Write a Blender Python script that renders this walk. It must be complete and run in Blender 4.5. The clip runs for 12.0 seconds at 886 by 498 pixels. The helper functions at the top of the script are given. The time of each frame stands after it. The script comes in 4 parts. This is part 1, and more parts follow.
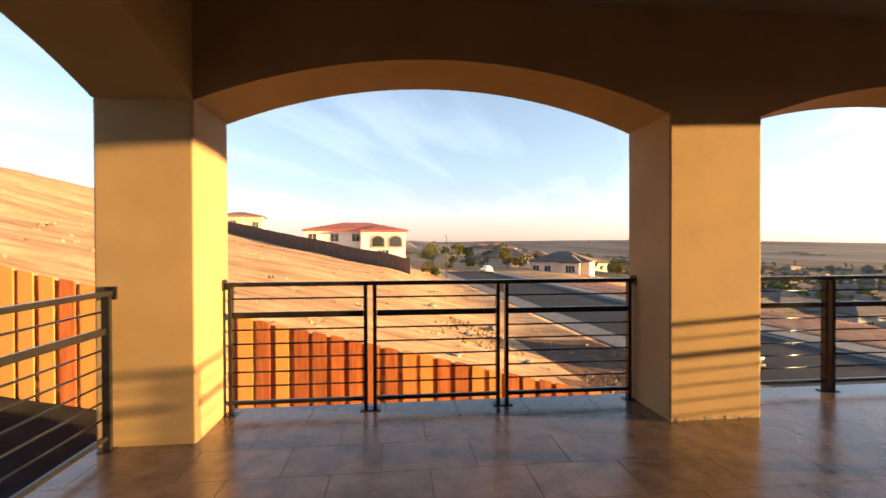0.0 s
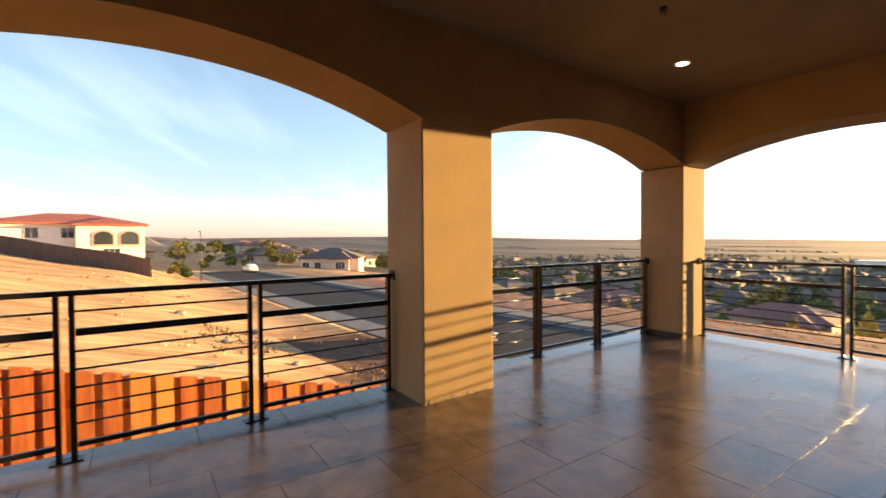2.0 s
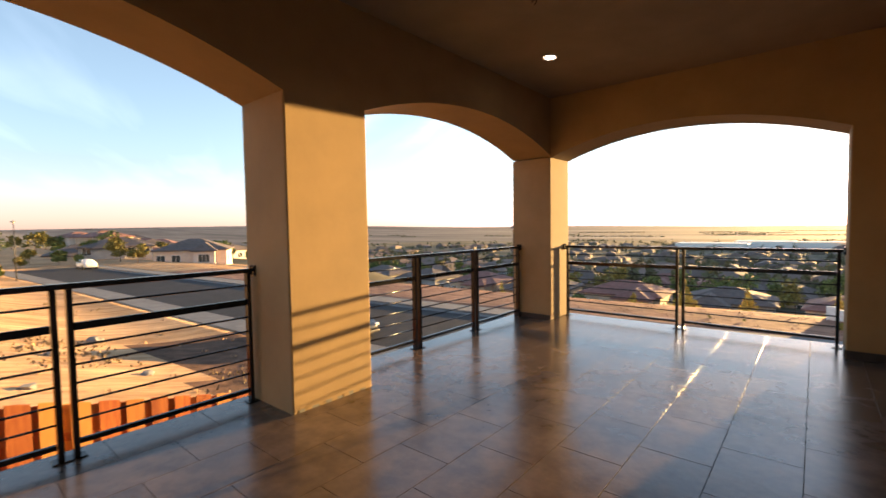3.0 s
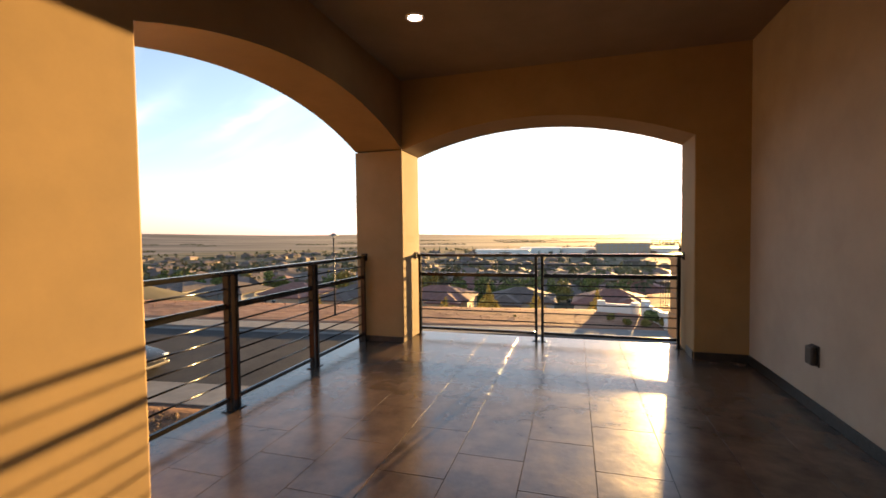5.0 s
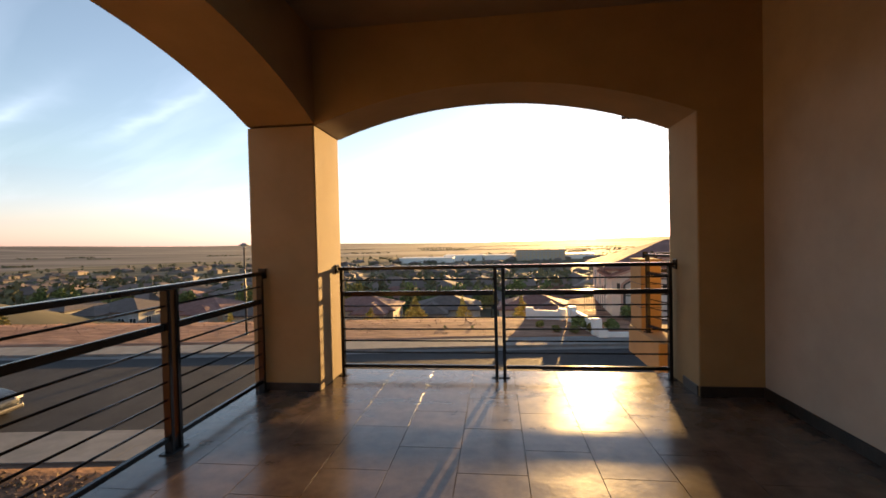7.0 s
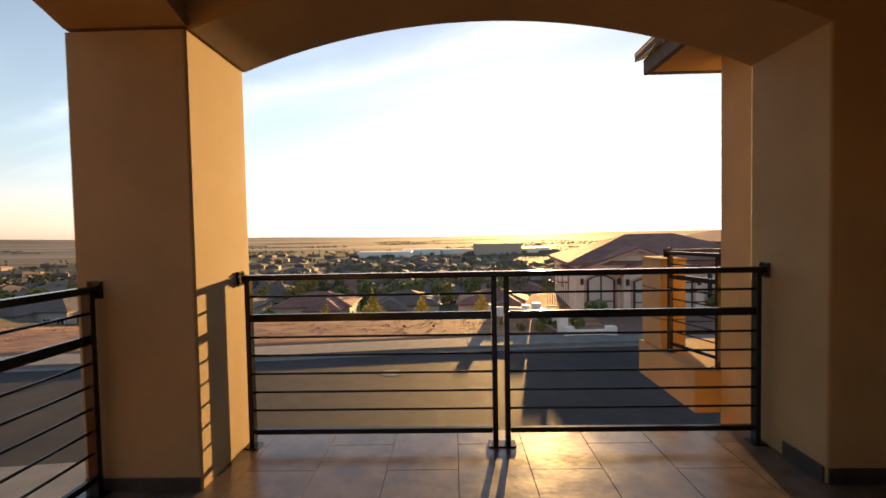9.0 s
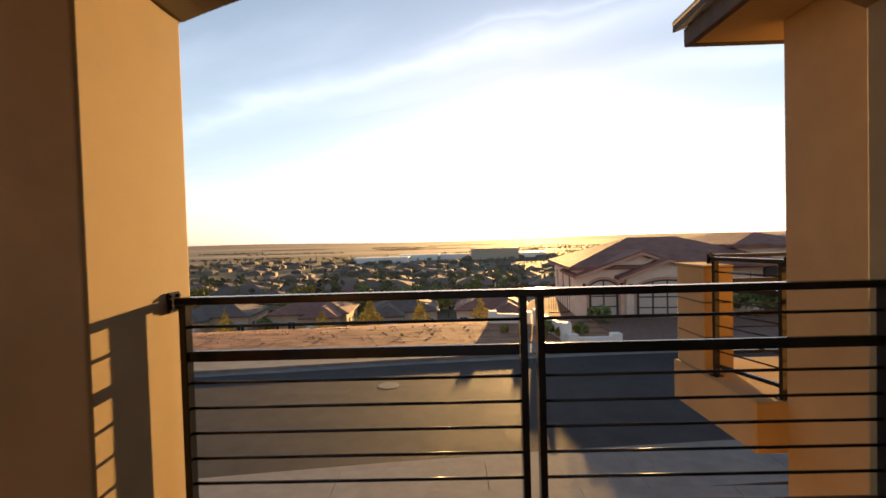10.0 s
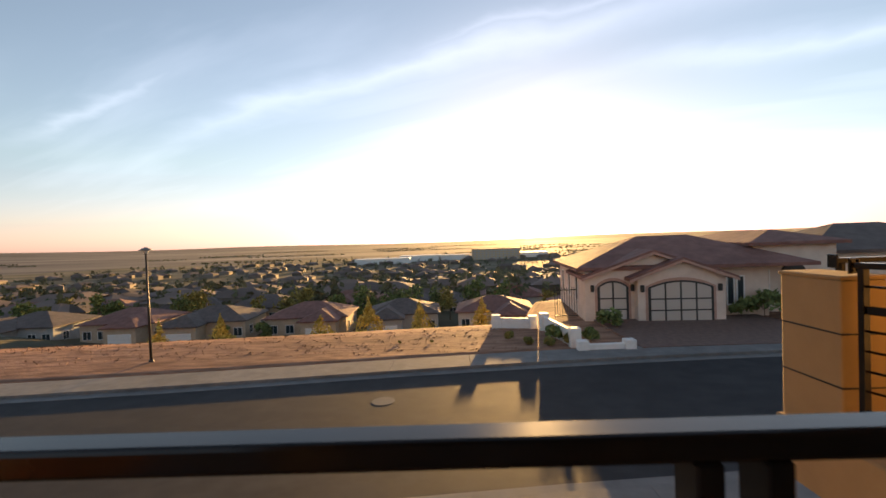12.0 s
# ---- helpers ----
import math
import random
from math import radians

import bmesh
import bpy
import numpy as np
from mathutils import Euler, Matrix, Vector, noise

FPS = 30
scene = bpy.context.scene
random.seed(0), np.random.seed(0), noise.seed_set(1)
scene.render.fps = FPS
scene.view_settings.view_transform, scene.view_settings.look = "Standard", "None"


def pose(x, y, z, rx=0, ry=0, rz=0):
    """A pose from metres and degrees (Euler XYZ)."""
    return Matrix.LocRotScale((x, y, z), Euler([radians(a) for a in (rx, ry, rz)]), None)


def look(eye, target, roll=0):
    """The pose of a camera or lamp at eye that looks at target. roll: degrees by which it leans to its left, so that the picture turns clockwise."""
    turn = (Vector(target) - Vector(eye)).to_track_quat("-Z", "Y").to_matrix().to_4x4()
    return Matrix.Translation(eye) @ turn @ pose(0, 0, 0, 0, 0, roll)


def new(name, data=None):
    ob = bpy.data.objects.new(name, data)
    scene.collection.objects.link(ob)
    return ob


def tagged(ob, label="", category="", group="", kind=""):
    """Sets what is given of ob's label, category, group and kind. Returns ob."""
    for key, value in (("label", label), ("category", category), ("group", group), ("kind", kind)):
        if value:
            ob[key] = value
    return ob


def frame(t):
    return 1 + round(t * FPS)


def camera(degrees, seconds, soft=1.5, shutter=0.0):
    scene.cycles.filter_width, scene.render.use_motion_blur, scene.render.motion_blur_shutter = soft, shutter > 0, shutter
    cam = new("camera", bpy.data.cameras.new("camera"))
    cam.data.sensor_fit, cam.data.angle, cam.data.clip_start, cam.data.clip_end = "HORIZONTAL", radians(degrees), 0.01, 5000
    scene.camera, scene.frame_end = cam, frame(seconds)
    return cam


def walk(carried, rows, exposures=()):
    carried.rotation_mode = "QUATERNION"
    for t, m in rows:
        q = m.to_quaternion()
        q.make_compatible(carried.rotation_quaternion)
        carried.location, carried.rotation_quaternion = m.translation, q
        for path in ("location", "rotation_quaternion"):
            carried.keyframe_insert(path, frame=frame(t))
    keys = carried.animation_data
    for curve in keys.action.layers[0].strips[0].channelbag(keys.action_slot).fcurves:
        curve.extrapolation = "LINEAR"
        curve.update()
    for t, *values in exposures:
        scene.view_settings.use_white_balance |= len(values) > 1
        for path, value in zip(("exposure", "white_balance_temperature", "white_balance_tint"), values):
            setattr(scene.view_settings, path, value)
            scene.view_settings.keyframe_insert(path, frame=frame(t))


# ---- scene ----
cam = camera(89.8, 12.0, soft=1.6, shutter=0.3)
PATH = [
    (0, (3.737, 1.406, 1.38), (1.748, 1.61, 1.362), -0.2),
    (0.5, (3.735, 1.432, 1.381), (1.779, 1.846, 1.358), -0.3),
    (1, (3.717, 1.47, 1.386), (1.824, 2.115, 1.36), -0.2),
    (1.5, (3.669, 1.5, 1.379), (1.88, 2.395, 1.353), -0.2),
    (2, (3.608, 1.546, 1.379), (1.966, 2.687, 1.34), -0.4),
    (2.5, (3.525, 1.615, 1.376), (2.062, 2.977, 1.312), -0.7),
    (3, (3.446, 1.75, 1.383), (2.162, 3.28, 1.286), -0.9),
    (3.5, (3.234, 1.963, 1.367), (2.144, 3.636, 1.257), -0.9),
    (3.7, (3.135, 2.046, 1.371), (2.122, 3.767, 1.256), -0.8),
    (5.5, (2.34, 2.889, 1.334), (1.895, 4.838, 1.283), -1.0),
    (6, (2.228, 3.222, 1.314), (1.867, 5.188, 1.28), -1.2),
    (6.5, (2.114, 3.559, 1.295), (1.829, 5.538, 1.272), -1.2),
    (7, (2.064, 3.91, 1.324), (1.831, 5.896, 1.285), -1.3),
    (9, (1.815, 5.469, 1.316), (1.769, 7.467, 1.246), -1.1),
    (9.5, (1.768, 5.862, 1.315), (1.731, 7.861, 1.258), -1.2),
    (10, (1.743, 6.213, 1.312), (1.71, 8.212, 1.265), -1.6),
    (10.5, (1.751, 6.611, 1.32), (1.722, 8.610, 1.273), -2.2),
    (11, (1.737, 6.979, 1.32), (1.731, 8.978, 1.268), -2.4),
    (11.5, (1.757, 7.335, 1.312), (1.744, 9.334, 1.262), -2.25),
    (12, (1.784, 7.683, 1.301), (1.747, 9.682, 1.257), -2.1),
]
EXPOSURES = [(0.0, 2.58, 6400, 22), (2.5, 2.68, 6200, 18), (3.7, 2.61, 6200, 18), (5.5, 2.43, 6500, 20), (7.0, 2.08, 6400, 20), (9.5, 2.1, 6900, 22), (10.5, 1.82, 6900, 22), (12.0, 1.83, 6700, 21)]
walk(cam, [(t, look(eye, target, roll)) for t, eye, target, roll in PATH],
     exposures=EXPOSURES)

# ---- light: a low evening sun just right of the balcony's long axis ----
SUN_AZ, SUN_EL = radians(11.2), radians(3.75)
world = bpy.data.worlds.new("world")
scene.world = world
world.use_nodes = True
wn, wl = world.node_tree.nodes, world.node_tree.links
wn.clear()
w_out, w_bg = wn.new("ShaderNodeOutputWorld"), wn.new("ShaderNodeBackground")
sky = wn.new("ShaderNodeTexSky")
sky.sky_type, sky.sun_disc = "NISHITA", False
sky.sun_elevation, sky.sun_rotation = SUN_EL, SUN_AZ
sky.altitude, sky.air_density, sky.dust_density, sky.ozone_density = 100, 1.0, 0.35, 2.2
SKY_STRENGTH = 0.078
w_bg.inputs["Strength"].default_value = SKY_STRENGTH
# thin cirrus streaks on a flat layer above
w_geo, w_sep = wn.new("ShaderNodeTexCoord"), wn.new("ShaderNodeSeparateXYZ")
wl.new(w_geo.outputs["Generated"], w_sep.inputs[0])


def wmath(op, a, b):
    n = wn.new("ShaderNodeMath")
    n.operation = op
    for k, v in enumerate((a, b)):
        if isinstance(v, (int, float)):
            n.inputs[k].default_value = v
        else:
            wl.new(v, n.inputs[k])
    return n.outputs[0]


w_h = wmath("ADD", wmath("MAXIMUM", w_sep.outputs[2], 0.0), 0.12)
w_comb = wn.new("ShaderNodeCombineXYZ")
wl.new(wmath("DIVIDE", w_sep.outputs[0], w_h), w_comb.inputs[0])
wl.new(wmath("DIVIDE", w_sep.outputs[1], w_h), w_comb.inputs[1])
w_map = wn.new("ShaderNodeMapping")
w_map.vector_type = "TEXTURE"
w_map.inputs["Rotation"].default_value = (0, 0, radians(-27))
w_map.inputs["Scale"].default_value = (2.6, 0.62, 1)
wl.new(w_comb.outputs[0], w_map.inputs[0])
w_noise = wn.new("ShaderNodeTexNoise")
w_noise.inputs["Scale"].default_value, w_noise.inputs["Detail"].default_value = 1.35, 9
w_noise.inputs["Roughness"].default_value, w_noise.inputs["Distortion"].default_value = 0.46, 0.3
wl.new(w_map.outputs[0], w_noise.inputs["Vector"])
w_ramp = wn.new("ShaderNodeValToRGB")
w_ramp.color_ramp.elements[0].position, w_ramp.color_ramp.elements[1].position = 0.47, 0.82
wl.new(w_noise.outputs[0], w_ramp.inputs[0])
w_fade = wmath("MINIMUM", wmath("MULTIPLY", wmath("MAXIMUM", wmath("SUBTRACT", w_sep.outputs[2], 0.05), 0.0), 4.5), 0.30)
# longer single streaks of cirrus: u runs along them, v across, both frayed by noise
CIRRUS = [(1.725, 0.12, -1.0, 1.5, 0.9), (1.60, 0.05, -0.1, 0.8, 0.7), (2.17, 0.10, 0.75, 0.7, 0.8), (1.25, 0.06, -2.35, 0.6, 0.75), (0.83, 0.07, -3.1, 0.7, 0.9)]
w_fray = wn.new("ShaderNodeTexNoise")
w_fray.inputs["Scale"].default_value, w_fray.inputs["Detail"].default_value = 1.7, 7
wl.new(w_comb.outputs[0], w_fray.inputs["Vector"])
w_x, w_y = wmath("DIVIDE", w_sep.outputs[0], w_h), wmath("DIVIDE", w_sep.outputs[1], w_h)
w_u = wmath("SUBTRACT", wmath("MULTIPLY", w_x, 0.92), wmath("MULTIPLY", w_y, 0.39))
w_v = wmath("ADD", wmath("ADD", wmath("MULTIPLY", w_x, 0.39), wmath("MULTIPLY", w_y, 0.92)), wmath("MULTIPLY", wmath("SUBTRACT", w_fray.outputs[0], 0.5), 0.42))
w_streak = wmath("MULTIPLY", w_ramp.outputs[0], w_fade)
for v0, wide, u0, long, amount in CIRRUS:
    dv = wmath("POWER", wmath("ABSOLUTE", wmath("DIVIDE", wmath("SUBTRACT", w_v, v0), wide), 0), 1.4)
    du = wmath("POWER", wmath("ABSOLUTE", wmath("DIVIDE", wmath("SUBTRACT", w_u, u0), long), 0), 2.5)
    bell = wmath("POWER", 2.718, wmath("MULTIPLY", wmath("ADD", dv, du), -1.0))
    grain = wmath("MULTIPLY", wmath("ADD", w_noise.outputs[0], w_fray.outputs[0]), 0.44 * amount)
    w_streak = wmath("MAXIMUM", w_streak, wmath("MULTIPLY", bell, grain))
w_cloud = wn.new("ShaderNodeMix")
w_cloud.data_type, w_cloud.blend_type = "RGBA", "MIX"
wl.new(w_streak, w_cloud.inputs["Factor"])
# a high thin veil pales the blue
w_pale = wn.new("ShaderNodeHueSaturation")
w_pale.inputs["Hue"].default_value, w_pale.inputs["Saturation"].default_value, w_pale.inputs["Value"].default_value = 0.49, 0.74, 1.26
wl.new(sky.outputs[0], w_pale.inputs["Color"])
# dust low over the plain turns the band above the horizon rosy
w_low = wn.new("ShaderNodeMix")
w_low.data_type, w_low.blend_type = "RGBA", "MULTIPLY"
w_low.inputs["B"].default_value = (1.0, 0.93, 1.22, 1)
wl.new(wmath("MAXIMUM", wmath("SUBTRACT", 1.0, wmath("MULTIPLY", w_sep.outputs[2], 6.0)), 0.0), w_low.inputs["Factor"])
wl.new(w_pale.outputs[0], w_low.inputs["A"])
wl.new(w_low.outputs["Result"], w_cloud.inputs["A"])
w_gain = wn.new("ShaderNodeMix")
w_gain.data_type, w_gain.blend_type = "RGBA", "ADD"
w_gain.inputs["Factor"].default_value = 1
wl.new(w_low.outputs["Result"], w_gain.inputs["A"])
w_gain.inputs["B"].default_value = (2.3, 2.4, 2.6, 1)
wl.new(w_gain.outputs["Result"], w_cloud.inputs["B"])
wl.new(w_cloud.outputs["Result"], w_bg.inputs[0])
wl.new(w_bg.outputs[0], w_out.inputs[0])

sun = new("sun", bpy.data.lights.new("sun", "SUN"))
sun.data.energy, sun.data.angle, sun.data.color = 4.9, radians(0.6), (1.0, 0.615, 0.205)
SUN_DIR = Vector((math.sin(SUN_AZ) * math.cos(SUN_EL), math.cos(SUN_AZ) * math.cos(SUN_EL), math.sin(SUN_EL)))
sun.matrix_world = look(SUN_DIR * 50, (0, 0, 0))


# ---- materials ----
def material(name, c1, c2, scale=8.0, rough=0.8, bump=0.2, fine=60.0, metal=0.0, detail=6, stretch=(1, 1, 1), per=0.0, per_kind="object", spec=0.5, blotch=0.0, bump_d=0.01, alt=None):
    """Two colours mixed by a coarse noise, a fine grain in the bump, optional variation from piece to piece."""
    m = bpy.data.materials.new(name)
    m.use_nodes = True
    n, l = m.node_tree.nodes, m.node_tree.links
    b = n["Principled BSDF"]
    mp = n.new("ShaderNodeMapping")
    geo = n.new("ShaderNodeNewGeometry")
    l.new(geo.outputs["Position"], mp.inputs[0])
    mp.inputs["Scale"].default_value = stretch
    a = n.new("ShaderNodeTexNoise")
    a.inputs["Scale"].default_value, a.inputs["Detail"].default_value, a.inputs["Roughness"].default_value = scale, detail, 0.6
    l.new(mp.outputs[0], a.inputs["Vector"])
    f = n.new("ShaderNodeTexNoise")
    f.inputs["Scale"].default_value, f.inputs["Detail"].default_value = fine, 4
    l.new(mp.outputs[0], f.inputs["Vector"])
    ramp = n.new("ShaderNodeValToRGB")
    ramp.color_ramp.elements[0].position, ramp.color_ramp.elements[1].position = 0.36, 0.66
    ramp.color_ramp.elements[0].color, ramp.color_ramp.elements[1].color = (*c1, 1), (*c2, 1)
    l.new(a.outputs[0], ramp.inputs[0])
    col = ramp.outputs[0]
    if blotch:
        big = n.new("ShaderNodeTexNoise")
        big.inputs["Scale"].default_value, big.inputs["Detail"].default_value = scale * 0.13, 3
        l.new(mp.outputs[0], big.inputs["Vector"])
        mr = n.new("ShaderNodeMapRange")
        mr.inputs["From Min"].default_value, mr.inputs["From Max"].default_value = 0.3, 0.7
        mr.inputs["To Min"].default_value, mr.inputs["To Max"].default_value = 1 - blotch, 1 + blotch
        l.new(big.outputs[0], mr.inputs[0])
        hb = n.new("ShaderNodeHueSaturation")
        l.new(mr.outputs[0], hb.inputs["Value"])
        l.new(col, hb.inputs["Color"])
        col = hb.outputs[0]
    if per:
        hs, mr = n.new("ShaderNodeHueSaturation"), n.new("ShaderNodeMapRange")
        src = n.new("ShaderNodeObjectInfo").outputs["Random"] if per_kind == "object" else geo.outputs["Random Per Island"]
        mr.inputs["To Min"].default_value, mr.inputs["To Max"].default_value = 1 - per, 1 + per
        l.new(src, mr.inputs[0])
        l.new(mr.outputs[0], hs.inputs["Value"])
        l.new(col, hs.inputs["Color"])
        col = hs.outputs[0]
    if alt:
        pick, mx = n.new("ShaderNodeMapRange"), n.new("ShaderNodeMix")
        pick.inputs["From Min"].default_value, pick.inputs["From Max"].default_value = 0.55, 0.72
        mx.data_type, mx.blend_type = "RGBA", "MIX"
        wob = n.new("ShaderNodeMath")
        wob.operation = "FRACT"
        mul = n.new("ShaderNodeMath")
        mul.operation, mul.inputs[1].default_value = "MULTIPLY", 7.31
        l.new(n.new("ShaderNodeObjectInfo").outputs["Random"], mul.inputs[0])
        l.new(mul.outputs[0], wob.inputs[0])
        l.new(wob.outputs[0], pick.inputs[0])
        l.new(pick.outputs[0], mx.inputs["Factor"])
        l.new(col, mx.inputs["A"])
        mx.inputs["B"].default_value = (*alt, 1)
        col = mx.outputs["Result"]
    l.new(col, b.inputs["Base Color"])
    rr = n.new("ShaderNodeMapRange")
    rr.inputs["To Min"].default_value, rr.inputs["To Max"].default_value = max(0.02, rough - 0.09), min(1, rough + 0.09)
    l.new(a.outputs[0], rr.inputs[0])
    l.new(rr.outputs[0], b.inputs["Roughness"])
    b.inputs["Metallic"].default_value = metal
    b.inputs["Specular IOR Level"].default_value = spec
    if bump:
        mix = n.new("ShaderNodeMath")
        mix.operation = "ADD"
        l.new(a.outputs[0], mix.inputs[0])
        l.new(f.outputs[0], mix.inputs[1])
        bp = n.new("ShaderNodeBump")
        bp.inputs["Strength"].default_value, bp.inputs["Distance"].default_value = bump, bump_d
        l.new(mix.outputs[0], bp.inputs["Height"])
        l.new(bp.outputs[0], b.inputs["Normal"])
    return m


def glass_mat(name, tint, rough=0.03):
    m = bpy.data.materials.new(name)
    m.use_nodes = True
    b = m.node_tree.nodes["Principled BSDF"]
    b.inputs["Base Color"].default_value, b.inputs["Roughness"].default_value = (*tint, 1), rough
    b.inputs["Specular IOR Level"].default_value = 0.9
    return m


M_STUCCO = material("stucco", (0.25, 0.172, 0.082), (0.30, 0.208, 0.102), 2.2, 0.9, 0.22, 380, blotch=0.08, bump_d=0.003)
M_HOUSE = material("greige_stucco", (0.36, 0.32, 0.27), (0.42, 0.375, 0.32), 2.2, 0.9, 0.22, 380, blotch=0.06, bump_d=0.003)
M_CEIL = material("ceiling_stucco", (0.18, 0.148, 0.115), (0.215, 0.177, 0.14), 2.0, 0.92, 0.35, 140, bump_d=0.004)
M_TILE = material("floor_tile", (0.085, 0.060, 0.047), (0.15, 0.106, 0.082), 5.0, 0.23, 0.3, 26, per=0.10, spec=0.75, bump_d=0.003)
M_GROUT = material("grout", (0.075, 0.06, 0.05), (0.12, 0.095, 0.08), 30, 0.85, 0.3, 120)
M_EDGE = material("slab_edge", (0.16, 0.16, 0.16), (0.24, 0.24, 0.235), 9, 0.6, 0.2, 90)
M_BASE = material("skirting_tile", (0.016, 0.014, 0.013), (0.034, 0.029, 0.026), 9, 0.42, 0.2, 60, spec=0.35)
M_METAL = material("dark_coated_metal", (0.0100, 0.0100, 0.0108), (0.0138, 0.0136, 0.0142), 5, 0.17, 0.0, 200, spec=0.27)
M_DARKPL = material("dark_plastic", (0.02, 0.018, 0.016), (0.035, 0.03, 0.026), 30, 0.45, 0.05, 100)
M_RING = material("white_trim", (0.7, 0.68, 0.63), (0.78, 0.76, 0.72), 20, 0.5, 0.05, 90)
M_CEDAR = material("cedar_board", (0.31, 0.068, 0.013), (0.50, 0.155, 0.028), 3.0, 0.75, 0.4, 30, stretch=(7, 7, 0.5), per=0.22, bump_d=0.006, alt=(0.58, 0.27, 0.058))
M_OLDFENCE = material("weathered_fence", (0.10, 0.065, 0.05), (0.16, 0.11, 0.085), 2.0, 0.9, 0.4, 12, stretch=(3, 3, 0.4), bump_d=0.02)
M_GRASS = material("dry_grass", (0.30, 0.18, 0.092), (0.53, 0.355, 0.20), 0.8, 0.95, 0.6, 6, stretch=(3.2, 0.55, 1), blotch=0.3, bump_d=0.12, spec=0.1)
# grey, cool base colour stands in for haze over the far plain
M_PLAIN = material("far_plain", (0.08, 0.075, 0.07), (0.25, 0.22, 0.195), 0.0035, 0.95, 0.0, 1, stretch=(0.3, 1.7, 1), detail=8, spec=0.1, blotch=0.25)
M_STRIP = material("dry_strip", (0.195, 0.105, 0.0702), (0.374, 0.218, 0.144), 1.1, 0.95, 0.5, 7, stretch=(0.6, 2.0, 1), blotch=0.2, spec=0.1, bump_d=0.06)
# bare brown verge, darkened further in the colour to stand in for lens vignetting
M_VERGE = material("bare_verge", (0.075, 0.045, 0.03), (0.17, 0.10, 0.066), 1.6, 0.95, 0.7, 9, blotch=0.25, spec=0.1, bump_d=0.05)
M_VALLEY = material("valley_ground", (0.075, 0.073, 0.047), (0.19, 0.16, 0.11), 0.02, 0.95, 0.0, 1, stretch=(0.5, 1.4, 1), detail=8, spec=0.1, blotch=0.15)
M_ASPHALT = material("asphalt", (0.026, 0.026, 0.028), (0.042, 0.041, 0.043), 1.2, 0.82, 0.5, 70, blotch=0.14, spec=0.16)
M_CONC = material("concrete", (0.137, 0.134, 0.128), (0.193, 0.187, 0.178), 1.7, 0.9, 0.3, 60, blotch=0.08)
M_MANHOLE = material("cast_iron", (0.0252, 0.0252, 0.0252), (0.042, 0.0412, 0.0399), 12, 0.6, 0.3, 60)
M_PAVER = material("driveway_paver", (0.12, 0.07, 0.055), (0.2, 0.12, 0.09), 4, 0.8, 0.4, 30)
M_DIRT = material("dirt_clods", (0.07, 0.045, 0.03), (0.16, 0.10, 0.065), 6, 0.95, 0.8, 30, per=0.4, per_kind="island")
M_YARD = material("near_black_ground", (0.010, 0.010, 0.011), (0.022, 0.021, 0.021), 4, 0.95, 0.6, 30, spec=0.1)
M_ROOF_RED = material("red_roof_tile", (0.30, 0.075, 0.05), (0.44, 0.13, 0.085), 1.5, 0.8, 0.5, 20, blotch=0.1, bump_d=0.03)
M_ROOF_BRN = material("brown_roof_tile", (0.17, 0.0765, 0.0595), (0.255, 0.128, 0.102), 1.3, 0.85, 0.5, 20, blotch=0.12, bump_d=0.03)
M_ROOF_GRY = material("grey_roof_tile", (0.0864, 0.0662, 0.0576), (0.137, 0.108, 0.095), 1.3, 0.85, 0.5, 20, blotch=0.12, bump_d=0.03)
M_ROOF_TILE = material("clay_eave_tile", (0.03, 0.024, 0.022), (0.06, 0.046, 0.04), 6, 0.75, 0.4, 40)
M_WHITE = material("white_stucco", (0.70, 0.66, 0.58), (0.78, 0.74, 0.66), 1.5, 0.9, 0.3, 60)
M_PEACH = material("peach_stucco", (0.62, 0.50, 0.41), (0.70, 0.58, 0.48), 1.5, 0.9, 0.3, 60)
M_TAN = material("tan_stucco", (0.46, 0.35, 0.24), (0.54, 0.42, 0.30), 1.5, 0.9, 0.3, 60)
M_GREY = material("grey_stucco", (0.36, 0.35, 0.33), (0.44, 0.43, 0.40), 1.5, 0.9, 0.3, 60)
M_TRIM = material("pink_trim", (0.42, 0.25, 0.19), (0.5, 0.31, 0.24), 4, 0.8, 0.2, 60)
M_WPAINT = material("white_paint", (0.72, 0.70, 0.66), (0.80, 0.78, 0.74), 5, 0.6, 0.1, 60)
M_IRON = material("dark_iron", (0.03, 0.027, 0.025), (0.05, 0.045, 0.04), 20, 0.5, 0.1, 80, metal=0.3)
M_FROST = glass_mat("frosted_door_glass", (0.50, 0.44, 0.38), 0.22)
M_GLASS = glass_mat("window_glass", (0.035, 0.045, 0.05), 0.05)
M_BARK = material("bark", (0.07, 0.05, 0.035), (0.14, 0.1, 0.07), 8, 0.95, 0.6, 40, stretch=(1, 1, 0.3))
M_LEAF_G = material("green_leaves", (0.071, 0.101, 0.0338), (0.186, 0.22, 0.0761), 0.9, 0.8, 0.0, 5, per=0.45, per_kind="island", spec=0.2)
M_LEAF_Y = material("yellow_leaves", (0.35, 0.266, 0.056), (0.616, 0.476, 0.112), 0.9, 0.8, 0.0, 5, per=0.35, per_kind="island", spec=0.2)
M_BRUSH = material("dead_brush", (0.10, 0.075, 0.045), (0.2, 0.145, 0.085), 2, 0.95, 0.0, 5, per=0.4, per_kind="island", spec=0.1)
# distant leaves: haze is put into the colour as a greyed olive
M_LEAF_HAZE = material("haze_grey_leaves", (0.085, 0.09, 0.055), (0.17, 0.165, 0.095), 0.01, 0.9, 0.0, 5, per=0.3, per_kind="island", spec=0.1)
